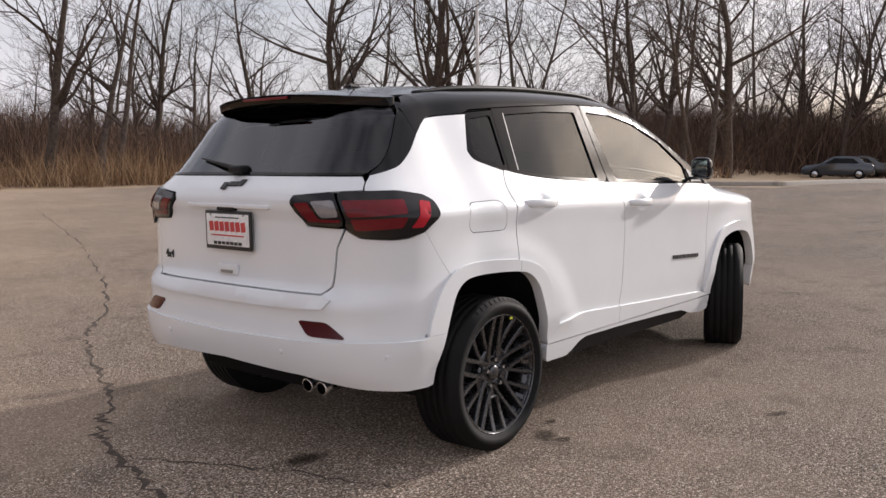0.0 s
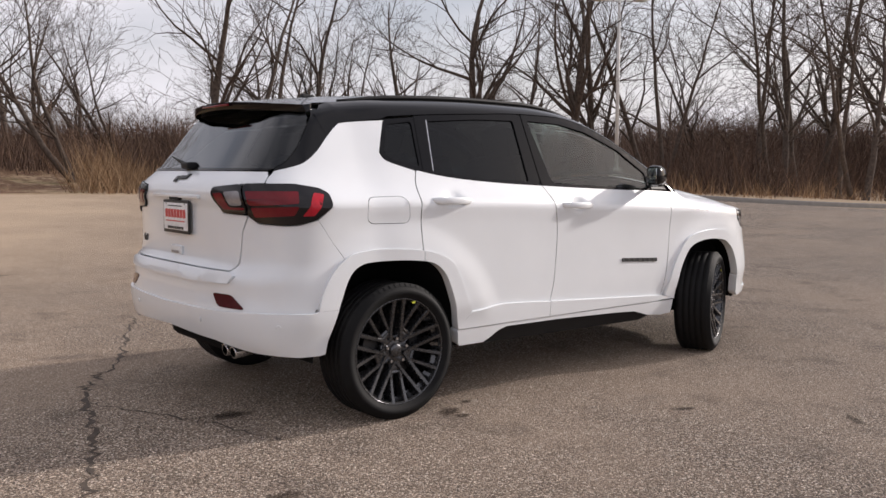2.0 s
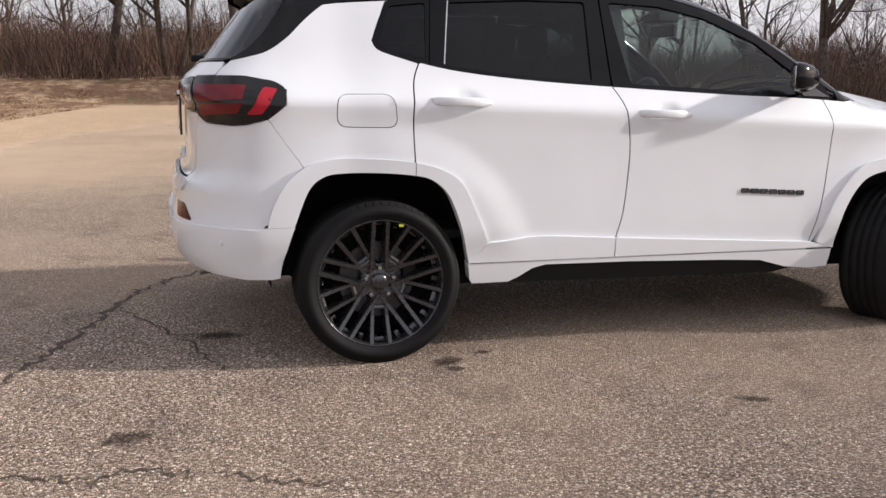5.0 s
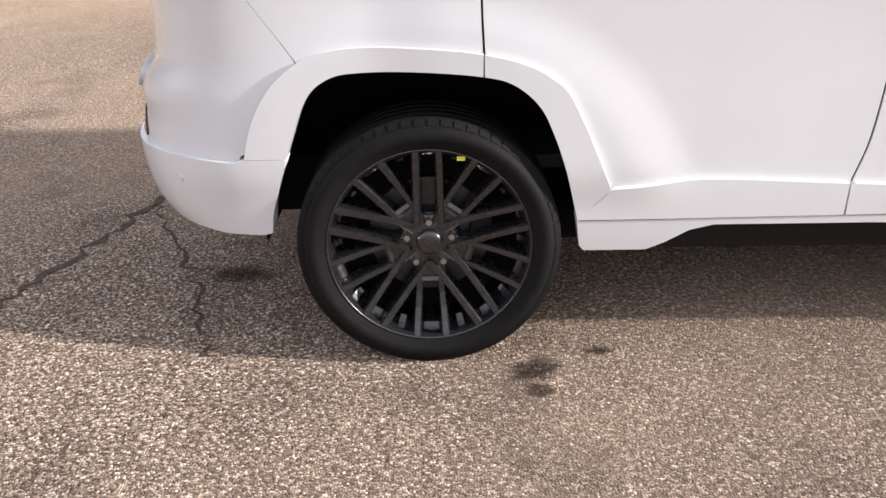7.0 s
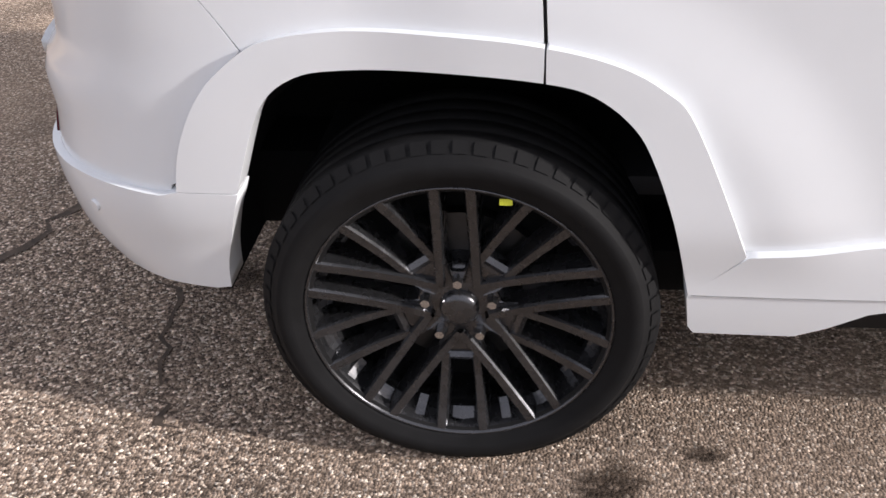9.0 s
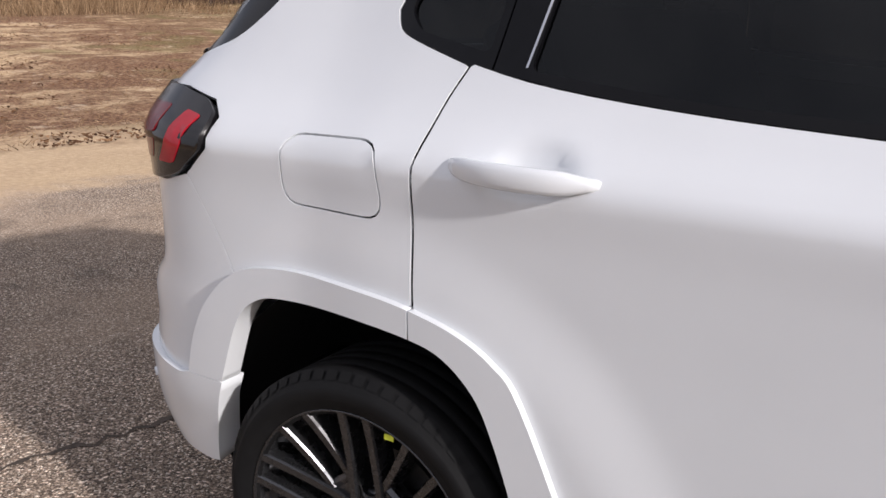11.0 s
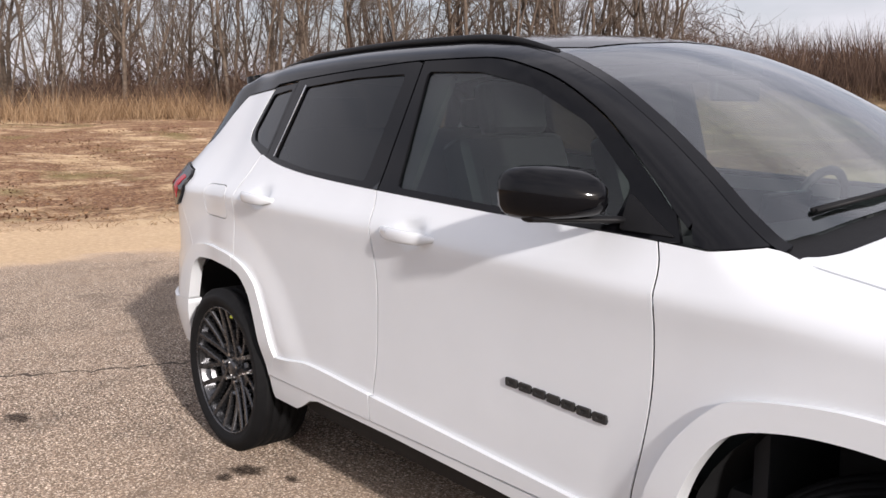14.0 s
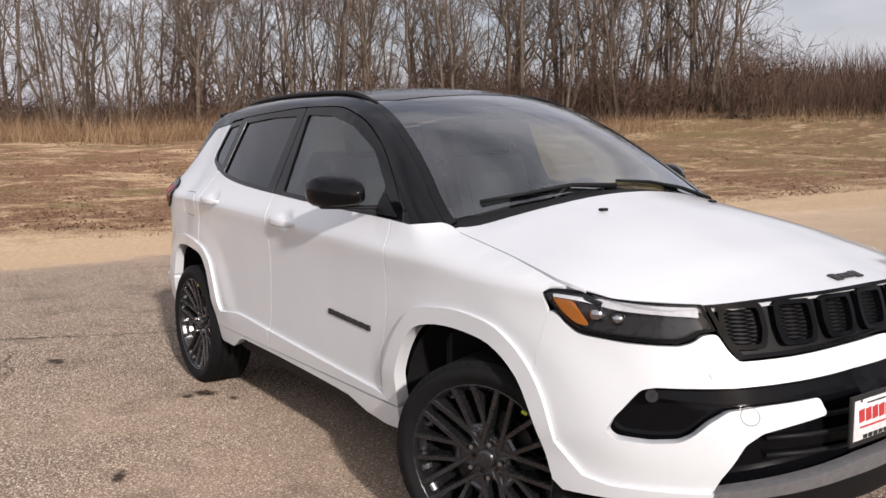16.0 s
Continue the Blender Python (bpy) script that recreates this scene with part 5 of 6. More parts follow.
# tow-eye covers
for nm, uu_, zz_, rr_, owner in (("tow_eye_cover", 2.19, 0.625, 0.026, nose),):
    ring_o = [(uu_ + rr_ * math.cos(a), zz_ + rr_ * math.sin(a)) for a in np.linspace(0, 2 * math.pi, 24, endpoint=False)]
    ring_i = [(uu_ + (rr_ - 0.0022) * math.cos(a), zz_ + (rr_ - 0.0022) * math.sin(a)) for a in np.linspace(0, 2 * math.pi, 24, endpoint=False)]
    part(nm, sheet(nm, ring_o, skin, 0.03, off=0.0006, holes=[ring_i], lip=0.002), LINER, owner)

# tailgate fittings
part("plate_recess_lip", box((0.030, 0.56, 0.018), (-2.066, 0, 1.088), 0.006), WHITE, tailgate)
part("plate_lamp", box((0.03, 0.12, 0.016), (-2.068, 0, 1.076), 0.005), PLASTIC, tailgate)


def number_plate(x, y, z, w, h, way):
    """A dealer's plate in a black holder, with its print as plain bars. way: +1 ahead, -1 astern."""
    base = part("number_plate", box((0.010, w, h), (x, y, z), 0.004), PRINTBLACK, tailgate if way < 0 else nose, "dealer plate in a black holder")
    part("plate_sheet", box((0.004, w - 0.024, h - 0.030), (x + way * 0.005, y, z + 0.002), 0.001), PLATEWHITE, base)
    sx = -way
    n = 7
    lw = (w - 0.06) / n
    for k in range(n):
        part("print_bar", box((0.002, lw * 0.80, h * 0.25), (x + way * 0.0075, y + (k - 3) * lw, z + h * 0.10), 0.0, turn=Matrix.Rotation(way * 0.12, 4, "X")), PRINTRED, base)
        part("print_bar", box((0.002, lw * 0.62, h * 0.08), (x + way * 0.0075, y + (k - 3) * lw * 0.78, z - h * 0.33), 0.0), PRINTBLACK, base)
    part("print_bar", box((0.002, w * 0.72, h * 0.035), (x + way * 0.0075, y, z - h * 0.13), 0.0), PRINTRED, base)
    part("print_bar", box((0.002, w * 0.52, h * 0.03), (x + way * 0.0075, y, z + h * 0.33), 0.0), PRINTBLACK, base)
    for s_ in (-1, 1):
        part("screw", box((0.004, 0.010, 0.010), (x + way * 0.007, y + s_ * w * 0.36, z + h * 0.40), 0.003), STEEL, base)


number_plate(-2.068, 0.0, 0.983, 0.318, 0.166, -1)
number_plate(2.276, -0.135, 0.600, 0.300, 0.146, 1)

# maker's badges as plain dark blocks, four on the tailgate and four on the hood
for k in range(4):
    zz_ = 1.178
    w_, h_ = (0.026, 0.034) if k in (0, 3) else (0.024, 0.024)
    m = on_skin(UC + 0.058 - 0.036 * k, zz_ - (0.008 if k == 3 else 0) + (0.005 if k == 0 else 0), 0.004)
    part("badge_block", box((w_ + 0.008, h_ * 1.15, 0.006), (0, 0, 0), 0.0028, turn=None), PRINTBLACK, tailgate).matrix_basis = m
    hx, hy = 2.075, 0.055 - 0.036 * k
    e = crest(hx, hy)
    slope = math.atan2(float(crest(hx + 0.01, hy)[2] - crest(hx - 0.01, hy)[2]), 0.02)
    ob = part("badge_block", box((h_ * 1.2, w_ + 0.008, 0.006), (0, 0, 0), 0.0028), PRINTBLACK, hood)
    ob.matrix_basis = Matrix.Translation((float(e[0]), float(e[1]), float(e[2]) + 0.003)) @ Matrix.Rotation(-slope, 4, "Y")
tx = bpy.data.curves.new("drive_badge", "FONT")
tx.body, tx.size, tx.extrude, tx.align_x, tx.align_y = "4x4", 0.055, 0.002, "CENTER", "CENTER"
tmp = bpy.data.objects.new("drive_badge", tx)
scene.collection.objects.link(tmp)
bpy.context.view_layer.update()
tmesh = bpy.data.meshes.new_from_object(tmp)
bpy.data.objects.remove(tmp)
tmesh.materials.clear()
tb = part("drive_badge", tmesh, PRINTBLACK, tailgate, "small dark 4x4 badge")
tb.matrix_basis = on_skin(2 * UC - u_at_y(0.50, 0.85, False), 0.850, 0.003)
part("gate_handle", box((0.016, 0.135, 0.045), (-2.062, 0.02, 0.815), 0.007), WHITE, tailgate)
part("gate_button", box((0.010, 0.085, 0.014), (-2.070, 0.02, 0.806), 0.004), GREYMETAL, tailgate)
# rear wiper
v, f = tube([(-1.975, 0.0, 1.236), (-1.992, 0.05, 1.246), (-1.965, 0.20, 1.268), (-1.935, 0.36, 1.290)], [0.020, 0.012, 0.008, 0.004], 8)
wp = part("rear_wiper", mesh_of("rear_wiper", v, f), PLASTIC, tailgate, "black rear wiper")
part("wiper_cap", box((0.06, 0.09, 0.035), (-1.985, 0.02, 1.240), 0.014, 3), PLASTIC, wp)
# windscreen wipers
for pts in ([(1.125, -0.02), (1.066, -0.20), (1.045, -0.40), (1.000, -0.585)], [(1.085, 0.60), (1.042, 0.46), (1.062, 0.24), (1.070, 0.05)]):
    lifted = [(x, y, float(crest(x, y)[2]) + 0.012) for x, y in pts]
    w_ = part("windscreen_wiper", mesh_of("windscreen_wiper", *tube(lifted, [0.011, 0.008, 0.006, 0.0045], 8)), PLASTIC, car, "black windscreen wiper")
    bl = [(x - 0.012, y, float(crest(x - 0.012, y)[2]) + 0.005) for x, y in pts[1:]]
    part("blade", mesh_of("blade", *tube(bl, 0.006, 6)), PLASTIC, w_)
# washer jets and roof aerial
for y in (-0.30, 0.30):
    e = crest(1.335, y)
    part("washer_jet", box((0.022, 0.030, 0.010), (1.335, y, float(e[2]) + 0.004), 0.004), PLASTIC, hood)
e = crest(-1.30, 0.0)
fin = bmesh.new()
bmesh.ops.create_cube(fin, size=1.0)
bmesh.ops.scale(fin, vec=(0.10, 0.035, 0.020), verts=fin.verts)
for vv in fin.verts:
    if vv.co.z > 0:
        vv.co.x *= 0.55
        vv.co.y *= 0.5
        vv.co.x -= 0.01
bmesh.ops.bevel(fin, geom=list(fin.edges), offset=0.006, segments=2, affect="EDGES")
bmesh.ops.translate(fin, vec=(-1.30, 0, float(e[2]) + 0.010), verts=fin.verts)
ant = part("aerial", smooth_by_angle(fin), PLASTIC, car)
part("whip", mesh_of("whip", *tube([(-1.30, 0, float(e[2]) + 0.015), (-1.36, 0, float(e[2]) + 0.18)], [0.004, 0.0025], 6)), PLASTIC, ant)

# ---- cabin ----


def seat(x, y, name="front_seat", wide=0.50):
    s_ = part(name, box((0.52, wide, 0.16), (x + 0.10, y, 0.70), 0.05, 3), LEATHER, car, "dark leather car seat")
    back = Matrix.Rotation(radians(-20), 4, "Y")
    part("backrest", box((0.14, wide - 0.02, 0.62), (x - 0.22, y, 1.00), 0.055, 3, turn=back), LEATHER, s_)
    part("side_panel", box((0.04, wide - 0.12, 0.46), (x - 0.150, y, 0.98), 0.008, 2, turn=back), SEATGREY, s_)
    return s_


for y in (-0.36, 0.36):
    s_ = seat(0.10, y)
    hr = part("headrest", box((0.085, 0.27, 0.175), (-0.185, y, 1.385), 0.04, 3, turn=Matrix.Rotation(radians(-12), 4, "Y")), LEATHER, s_)
    for dy in (-0.055, 0.055):
        part("headrest_post", mesh_of("headrest_post", *tube([(-0.205, y + dy, 1.22), (-0.190, y + dy, 1.33)], 0.007, 8)), STEEL, s_)
rs = part("rear_bench", box((0.52, 1.30, 0.16), (-0.72, 0, 0.72), 0.05, 3), LEATHER, car, "dark leather rear bench")
part("backrest", box((0.14, 1.30, 0.60), (-1.04, 0, 1.02), 0.05, 3, turn=Matrix.Rotation(radians(-22), 4, "Y")), LEATHER, rs)
for y in (-0.40, 0.40):
    part("headrest", box((0.08, 0.25, 0.13), (-1.16, y, 1.375), 0.035, 3), LEATHER, rs)
dash = part("dashboard", box((0.42, 1.36, 0.26), (0.80, 0, 0.93), 0.07, 4), CABIN, car)
part("instrument_hood", box((0.20, 0.38, 0.10), (0.68, 0.36, 1.05), 0.04, 3), CABIN, dash)
part("screen", box((0.02, 0.25, 0.13), (0.60, 0.0, 1.075), 0.008, 2, turn=Matrix.Rotation(0.15, 4, "Y")), TRIM, dash)
ring_pts = [(0.50 + 0.055 * math.cos(a) * 0.9, 0.36 + 0.185 * math.sin(a), 1.01 + 0.175 * math.cos(a)) for a in np.linspace(0, 2 * math.pi, 33)]
sw = part("steering_wheel", mesh_of("steering_wheel", *tube(ring_pts, 0.015, 8, False)), LEATHER, dash)
part("steering_hub", box((0.06, 0.17, 0.12), (0.505, 0.36, 1.0), 0.025, 3), LEATHER, sw)
part("rear_view_mirror", box((0.03, 0.24, 0.065), (0.42, 0.0, 1.435), 0.014, 3), PRINTBLACK, car)
part("sensor_box", box((0.13, 0.17, 0.05), (0.40, 0.0, 1.50), 0.018, 3), PRINTBLACK, car)
part("cabin_floor", box((2.6, 1.40, 0.04), (-0.30, 0, 0.50), 0.01), CABIN, car)
part("firewall", box((0.04, 1.45, 0.62), (0.98, 0, 0.72), 0.01), CABIN, car)
part("luggage_floor", box((0.70, 1.20, 0.04), (-1.55, 0, 0.80), 0.01), CABIN, car)
hx = [(-1.58, -0.5), (0.16, -0.5), (0.21, 0.0), (0.16, 0.5), (-1.58, 0.5)]
part("head_lining", sheet("head_lining", rounded(hx, 0.05), lambda x, y: crest(x, y) - np.array([0, 0, 0.035]), 0.08, lip=0.0), LINER, car)
for s_ in (-1, 1):
    inner = [(-1.45, 0.95), (-1.0, 0.92), (-0.85, 0.50), (0.82, 0.50), (0.86, 0.90), (0.95, 0.92), (0.95, 1.05), (0.3, 1.09), (-0.6, 1.13), (-1.05, 1.17), (-1.45, 1.20)]
    part("door_lining", sheet("door_lining", inner, skin, 0.08, off=-0.07, lip=0.0, flip=s_ > 0), CABIN, car)
    inner_nose = [(1.0, 0.86), (1.55, 0.86), (1.6, 0.93), (1.0, 1.03)]
    part("fender_lining", sheet("fender_lining", inner_nose, skin, 0.08, off=-0.06, lip=0.0, flip=s_ > 0), DARK, car)
    pil = [(-0.34, 1.14), (-0.18, 1.14), (-0.17, 1.50), (-0.33, 1.51)]
    part("pillar_lining", sheet("pillar_lining", pil, skin, 0.08, off=-0.035, lip=0.02, flip=s_ > 0), CABIN, car)
    bel = [(-0.235, 0.80), (-0.19, 0.80), (-0.215, 1.46), (-0.255, 1.46)]
    part("seat_belt", sheet("seat_belt", bel, skin, 0.08, off=-0.060, lip=0.0, flip=s_ > 0), CABIN, car)
part("engine_block", box((0.80, 1.30, 0.40), (1.50, 0, 0.66), 0.05), DARK, car)

# ---- bare winter trees ----
BARK_DARK = bark("dark_bark", (0.040, 0.030, 0.025), (0.135, 0.105, 0.085))
BARK_PALE = bark("pale_bark", (0.075, 0.055, 0.042), (0.225, 0.175, 0.135))
TWIGS = straw_mat("brown_twigs", (0.040, 0.025, 0.019), (0.098, 0.061, 0.045), (0.20, 0.130, 0.090))
FARWOOD = straw_mat("far_grey_brown_twigs", (0.045, 0.032, 0.028), (0.075, 0.055, 0.047), (0.12, 0.09, 0.075))
STRAW = straw_mat("dry_straw", (0.10, 0.058, 0.031), (0.25, 0.152, 0.080), (0.45, 0.315, 0.19))
LEAVES = straw_mat("fallen_leaves", (0.055, 0.026, 0.014), (0.15, 0.075, 0.038), (0.33, 0.20, 0.11))
CONCRETE = plain("pale_concrete", (0.29, 0.27, 0.245), 0.85, scale=8.0, bump=0.3)
POLEWHITE = plain("white_painted_pole", (0.62, 0.61, 0.59), 0.45)


def grow(rng, height, r0, lean, reach, rise, n1, n2, n3, n4, forks=1):
    """Branches of one bare tree, as (points, radii, order)."""
    out = []

    def limb(p, d, length, r, order, steps, wander, up):
        pts, rad = [Vector(p)], [r]
        q, w = Vector(p), Vector(d).normalized()
        for i in range(steps):
            w = (w + Vector(rng.normal(0, wander, 3)) + Vector((0, 0, up))).normalized()
            q = q + w * (length / steps)
            pts.append(q.copy())
            rad.append(max(0.0065, r * (1 - 0.86 * (i + 1) / steps)))
        out.append((pts, rad, order))
        return pts, rad

    def off(d, angle):
        side = Vector(rng.normal(0, 1, 3)).cross(d)
        return (d * math.cos(angle) + side.normalized() * math.sin(angle)).normalized()

    def along(pts, rad, t):
        f = t * (len(pts) - 1)
        i = min(int(f), len(pts) - 2)
        return pts[i].lerp(pts[i + 1], f - i), (pts[i + 1] - pts[i]).normalized(), rad[i] + (rad[i + 1] - rad[i]) * (f - i)

    for _ in range(forks):
        base = Vector((rng.normal(0, 0.22) * (forks > 1), rng.normal(0, 0.22) * (forks > 1), -0.25))
        d0 = Vector((rng.normal(0, lean), rng.normal(0, lean), 1))
        pts0, rad0 = limb(base, d0, height * rng.uniform(0.85, 1.05), r0 * (1 if forks == 1 else rng.uniform(0.6, 0.9)), 0, 10, 0.07, 0.02)
        for k in range(n1):
            t = rng.uniform(0.22, 0.95)
            p, d, r = along(pts0, rad0, t)
            d1 = off(d, rng.uniform(0.55, 1.05))
            d1.z = abs(d1.z) * 0.6 + 0.15
            pts1, rad1 = limb(p, d1, height * reach * rng.uniform(0.6, 1.2) * (1.15 - 0.75 * t), r * rng.uniform(0.45, 0.72), 1, 6, 0.16, rise)
            for _k in range(n2):
                p2, d2, r2 = along(pts1, rad1, rng.uniform(0.2, 0.97))
                pts2, rad2 = limb(p2, off(d2, rng.uniform(0.4, 0.9)), height * reach * rng.uniform(0.28, 0.55), max(0.010, r2 * 0.55), 2, 4, 0.20, rise * 0.8)
                for _j in range(n3):
                    p3, d3, r3 = along(pts2, rad2, rng.uniform(0.15, 0.98))
                    pts3, rad3 = limb(p3, off(d3, rng.uniform(0.35, 0.9)), height * reach * rng.uniform(0.12, 0.28), max(0.008, r3 * 0.6), 3, 3, 0.22, rise)
                    for _i in range(n4):
                        p4, d4, r4 = along(pts3, rad3, rng.uniform(0.2, 1.0))
                        limb(p4, off(d4, rng.uniform(0.3, 0.8)), height * reach * rng.uniform(0.06, 0.13), 0.0065, 4, 2, 0.2, rise)
    return out


def branch_mesh(name, limbs):
    verts, faces = [], []
    for pts, rad, order in limbs:
        v, f = tube(pts, rad, (8, 6, 4, 3, 3)[order], False)
        n = len(verts)
        verts += v
        faces += [tuple(i + n for i in q) for q in f]
    return mesh_of(name, verts, faces)


def tree(seed, mat, label, **kw):
    rng = np.random.default_rng(seed)
    limbs = grow(rng, **kw)
    t = new("tree")
    tagged(t, label, "tree", "trees round the lot")
    part("trunk", branch_mesh("trunk", [l for l in limbs if l[2] <= 1]), mat, t)
    part("crown", branch_mesh("crown", [l for l in limbs if l[2] > 1]), mat, t)
    return t


BIG = dict(lean=0.12, reach=0.46, rise=0.06, n1=13, n2=6, n3=3, n4=1)
SLIM = dict(lean=0.05, reach=0.26, rise=0.10, n1=13, n2=5, n3=3, n4=0)
kinds = [tree(11, BARK_DARK, "tall bare dark-barked tree with spreading limbs", height=13.0, r0=0.22, **BIG),
         tree(12, BARK_DARK, "tall bare dark-barked tree with spreading limbs", height=11.5, r0=0.20, **dict(BIG, lean=0.2)),
         tree(13, BARK_DARK, "bare forked tree with several dark stems", height=12.0, r0=0.18, **dict(BIG, n1=7, forks=3, lean=0.22)),
         tree(14, BARK_DARK, "bare forked tree with several dark stems", height=10.0, r0=0.18, **dict(BIG, n1=8, forks=2, lean=0.3)),
         tree(15, BARK_PALE, "slender bare pale-barked tree", height=10.5, r0=0.11, **SLIM),
         tree(16, BARK_PALE, "slender bare pale-barked tree", height=9.0, r0=0.09, **dict(SLIM, lean=0.12)),
         tree(17, BARK_PALE, "clump of slender bare pale stems", height=9.5, r0=0.08, **dict(SLIM, n1=6, forks=4, lean=0.16)),
         tree(18, BARK_PALE, "clump of slender bare pale stems", height=8.0, r0=0.07, **dict(SLIM, n1=6, forks=4, lean=0.22))]
used = [False] * len(kinds)
HUB = (-3.0, -4.0)


def plant(kind, az, far, size=1.0, turn=0.0):
    """Sets a tree at a bearing (degrees from the car's left, towards its nose) and a distance from the walk."""
    x, y = HUB[0] + far * math.sin(radians(az)), HUB[1] + far * math.cos(radians(az))
    m = pose(x, y, float(ground_z(x, y)), 0, 0, turn) @ Matrix.Scale(size, 4)
    if not used[kind]:
        used[kind] = True
        kinds[kind].matrix_basis = m
    else:
        copy_thing(kinds[kind], m)


rng = np.random.default_rng(5)
for kind, az, far, size in ((3, 15.9, 38, 1.05), (1, 23.1, 36, 1.05), (3, 26.5, 34, 1.1), (0, 40.9, 42, 1.12), (0, 46.6, 42, 1.1), (1, 48.5, 46, 1.1), (2, 52.9, 45, 1.1), (2, 58.9, 48, 1.15), (1, 60.8, 50, 1.2), (2, 63.5, 46, 1.1), (0, 66.0, 50, 1.15),
                            (2, 68.5, 70, 1.3), (1, 70.5, 74, 1.35), (0, 73.5, 76, 1.35), (2, 76.5, 78, 1.35), (0, 79.5, 80, 1.35), (2, 9.0, 40, 1.1), (0, 5.5, 42, 1.1), (2, 2.0, 44, 1.05), (0, -2.5, 44, 1.0), (3, 33.0, 50, 1.0), (1, 36.5, 55, 1.0), (3, 19.0, 52, 0.95),
                            (0, 30.0, 56, 1.0), (1, 43.8, 58, 1.0), (3, 55.8, 60, 1.1), (1, 12.5, 56, 1.0), (0, 62.2, 62, 1.2), (2, 72.2, 80, 1.35)):
    plant(kind, az, far, size, rng.uniform(0, 360))
# the pale young wood across the field
for k in range(58):
    az = -74 + 66 * (k + rng.uniform(-0.4, 0.4)) / 58
    kind = int(rng.choice([4, 5, 6, 7]))
    far = rng.uniform(42, 56) - 4 * math.sin(radians(az * 2))
    if -29 < az < -10:
        continue
    plant(kind, az, far, rng.uniform(0.95, 1.35), rng.uniform(0, 360))


def scatter(name, mat, label, category, blades):
    """Many small tapered blades or twigs in one mesh: rows of foot, tip and half width."""
    foot, tip, half = (np.array(q, float) for q in zip(*blades))
    way = tip - foot
    side = np.cross(way, np.random.default_rng(1).normal(0, 1, way.shape))
    side /= np.maximum(np.linalg.norm(side, axis=1), 1e-6)[:, None]
    other = np.cross(way, side)
    other /= np.maximum(np.linalg.norm(other, axis=1), 1e-6)[:, None]
    h = half[:, None]
    a, b, c = foot + side * h, foot - side * h * 0.5 + other * h * 0.87, foot - side * h * 0.5 - other * h * 0.87
    n = len(foot)
    verts = np.concatenate([a, b, c, tip])
    idx = np.arange(n)
    f = np.concatenate([np.stack([idx, idx + n, idx + 3 * n], -1), np.stack([idx + n, idx + 2 * n, idx + 3 * n], -1), np.stack([idx + 2 * n, idx, idx + 3 * n], -1)])
    ob = part(name, mesh_of(name, verts, [tuple(map(int, q)) for q in f], False), mat)
    return tagged(ob, label, category, kind="stuff")


def clump(rng, x, y, tall, n, wide, half, z=None):
    z0 = float(ground_z(x, y)) - 0.03 if z is None else z
    out = []
    for _ in range(n):
        fx, fy = x + rng.normal(0, wide), y + rng.normal(0, wide)
        h = tall * rng.uniform(0.3, 1.1)
        out.append(((fx, fy, z0), (fx + rng.normal(0, 0.34) * h, fy + rng.normal(0, 0.34) * h, z0 + h), half * rng.uniform(0.6, 1.3)))
    return out


def bearing(az, far):
    return HUB[0] + far * math.sin(radians(az)), HUB[1] + far * math.cos(radians(az))


# more slim trees that close the wood behind
for k in range(52):
    az = -80 + 74 * (k + rng.uniform(-0.4, 0.4)) / 52
    if -29 < az < -10:
        continue
    plant(int(rng.choice([4, 5, 6, 7])), az, rng.uniform(56, 74), rng.uniform(0.9, 1.25), rng.uniform(0, 360))
for k in range(34):
    plant(int(rng.choice([4, 5, 6, 7])), -80 + 50 * (k + rng.uniform(-0.4, 0.4)) / 34, rng.uniform(46, 60), rng.uniform(1.0, 1.35), rng.uniform(0, 360))
for k in range(26):
    plant(int(rng.choice([0, 1, 3, 3])), -4 + 88 * (k + rng.uniform(-0.4, 0.4)) / 26, rng.uniform(66, 92), rng.uniform(0.75, 1.0), rng.uniform(0, 360))
# brown thicket under and behind the trees
rows = []
for _ in range(1500):
    az = rng.uniform(-82, 86)
    if az < -8:
        far, tall = rng.uniform(46, 75), rng.uniform(1.4, 3.4)
    else:
        far, tall = rng.uniform(42, 78) + (8 if az > 62 else 0), rng.uniform(1.8, 4.0) * (1.35 if az > 55 else 1)
    x, y = bearing(az, far)
    if x > 22 and y < 18 and x < 62:
        continue
    lump = noise.noise((x * 0.13, y * 0.13, 5.0))
    if az > -8 and lump < -0.22:
        continue
    tall *= max(0.25, 0.72 + 1.1 * lump)
    rows += clump(rng, x, y, tall, 80, 1.5, 0.017)
scatter("thicket", TWIGS, "brown leafless brush under the trees", "brush", rows)
# bushes that fan out from the root, before and behind the trees
rows = []
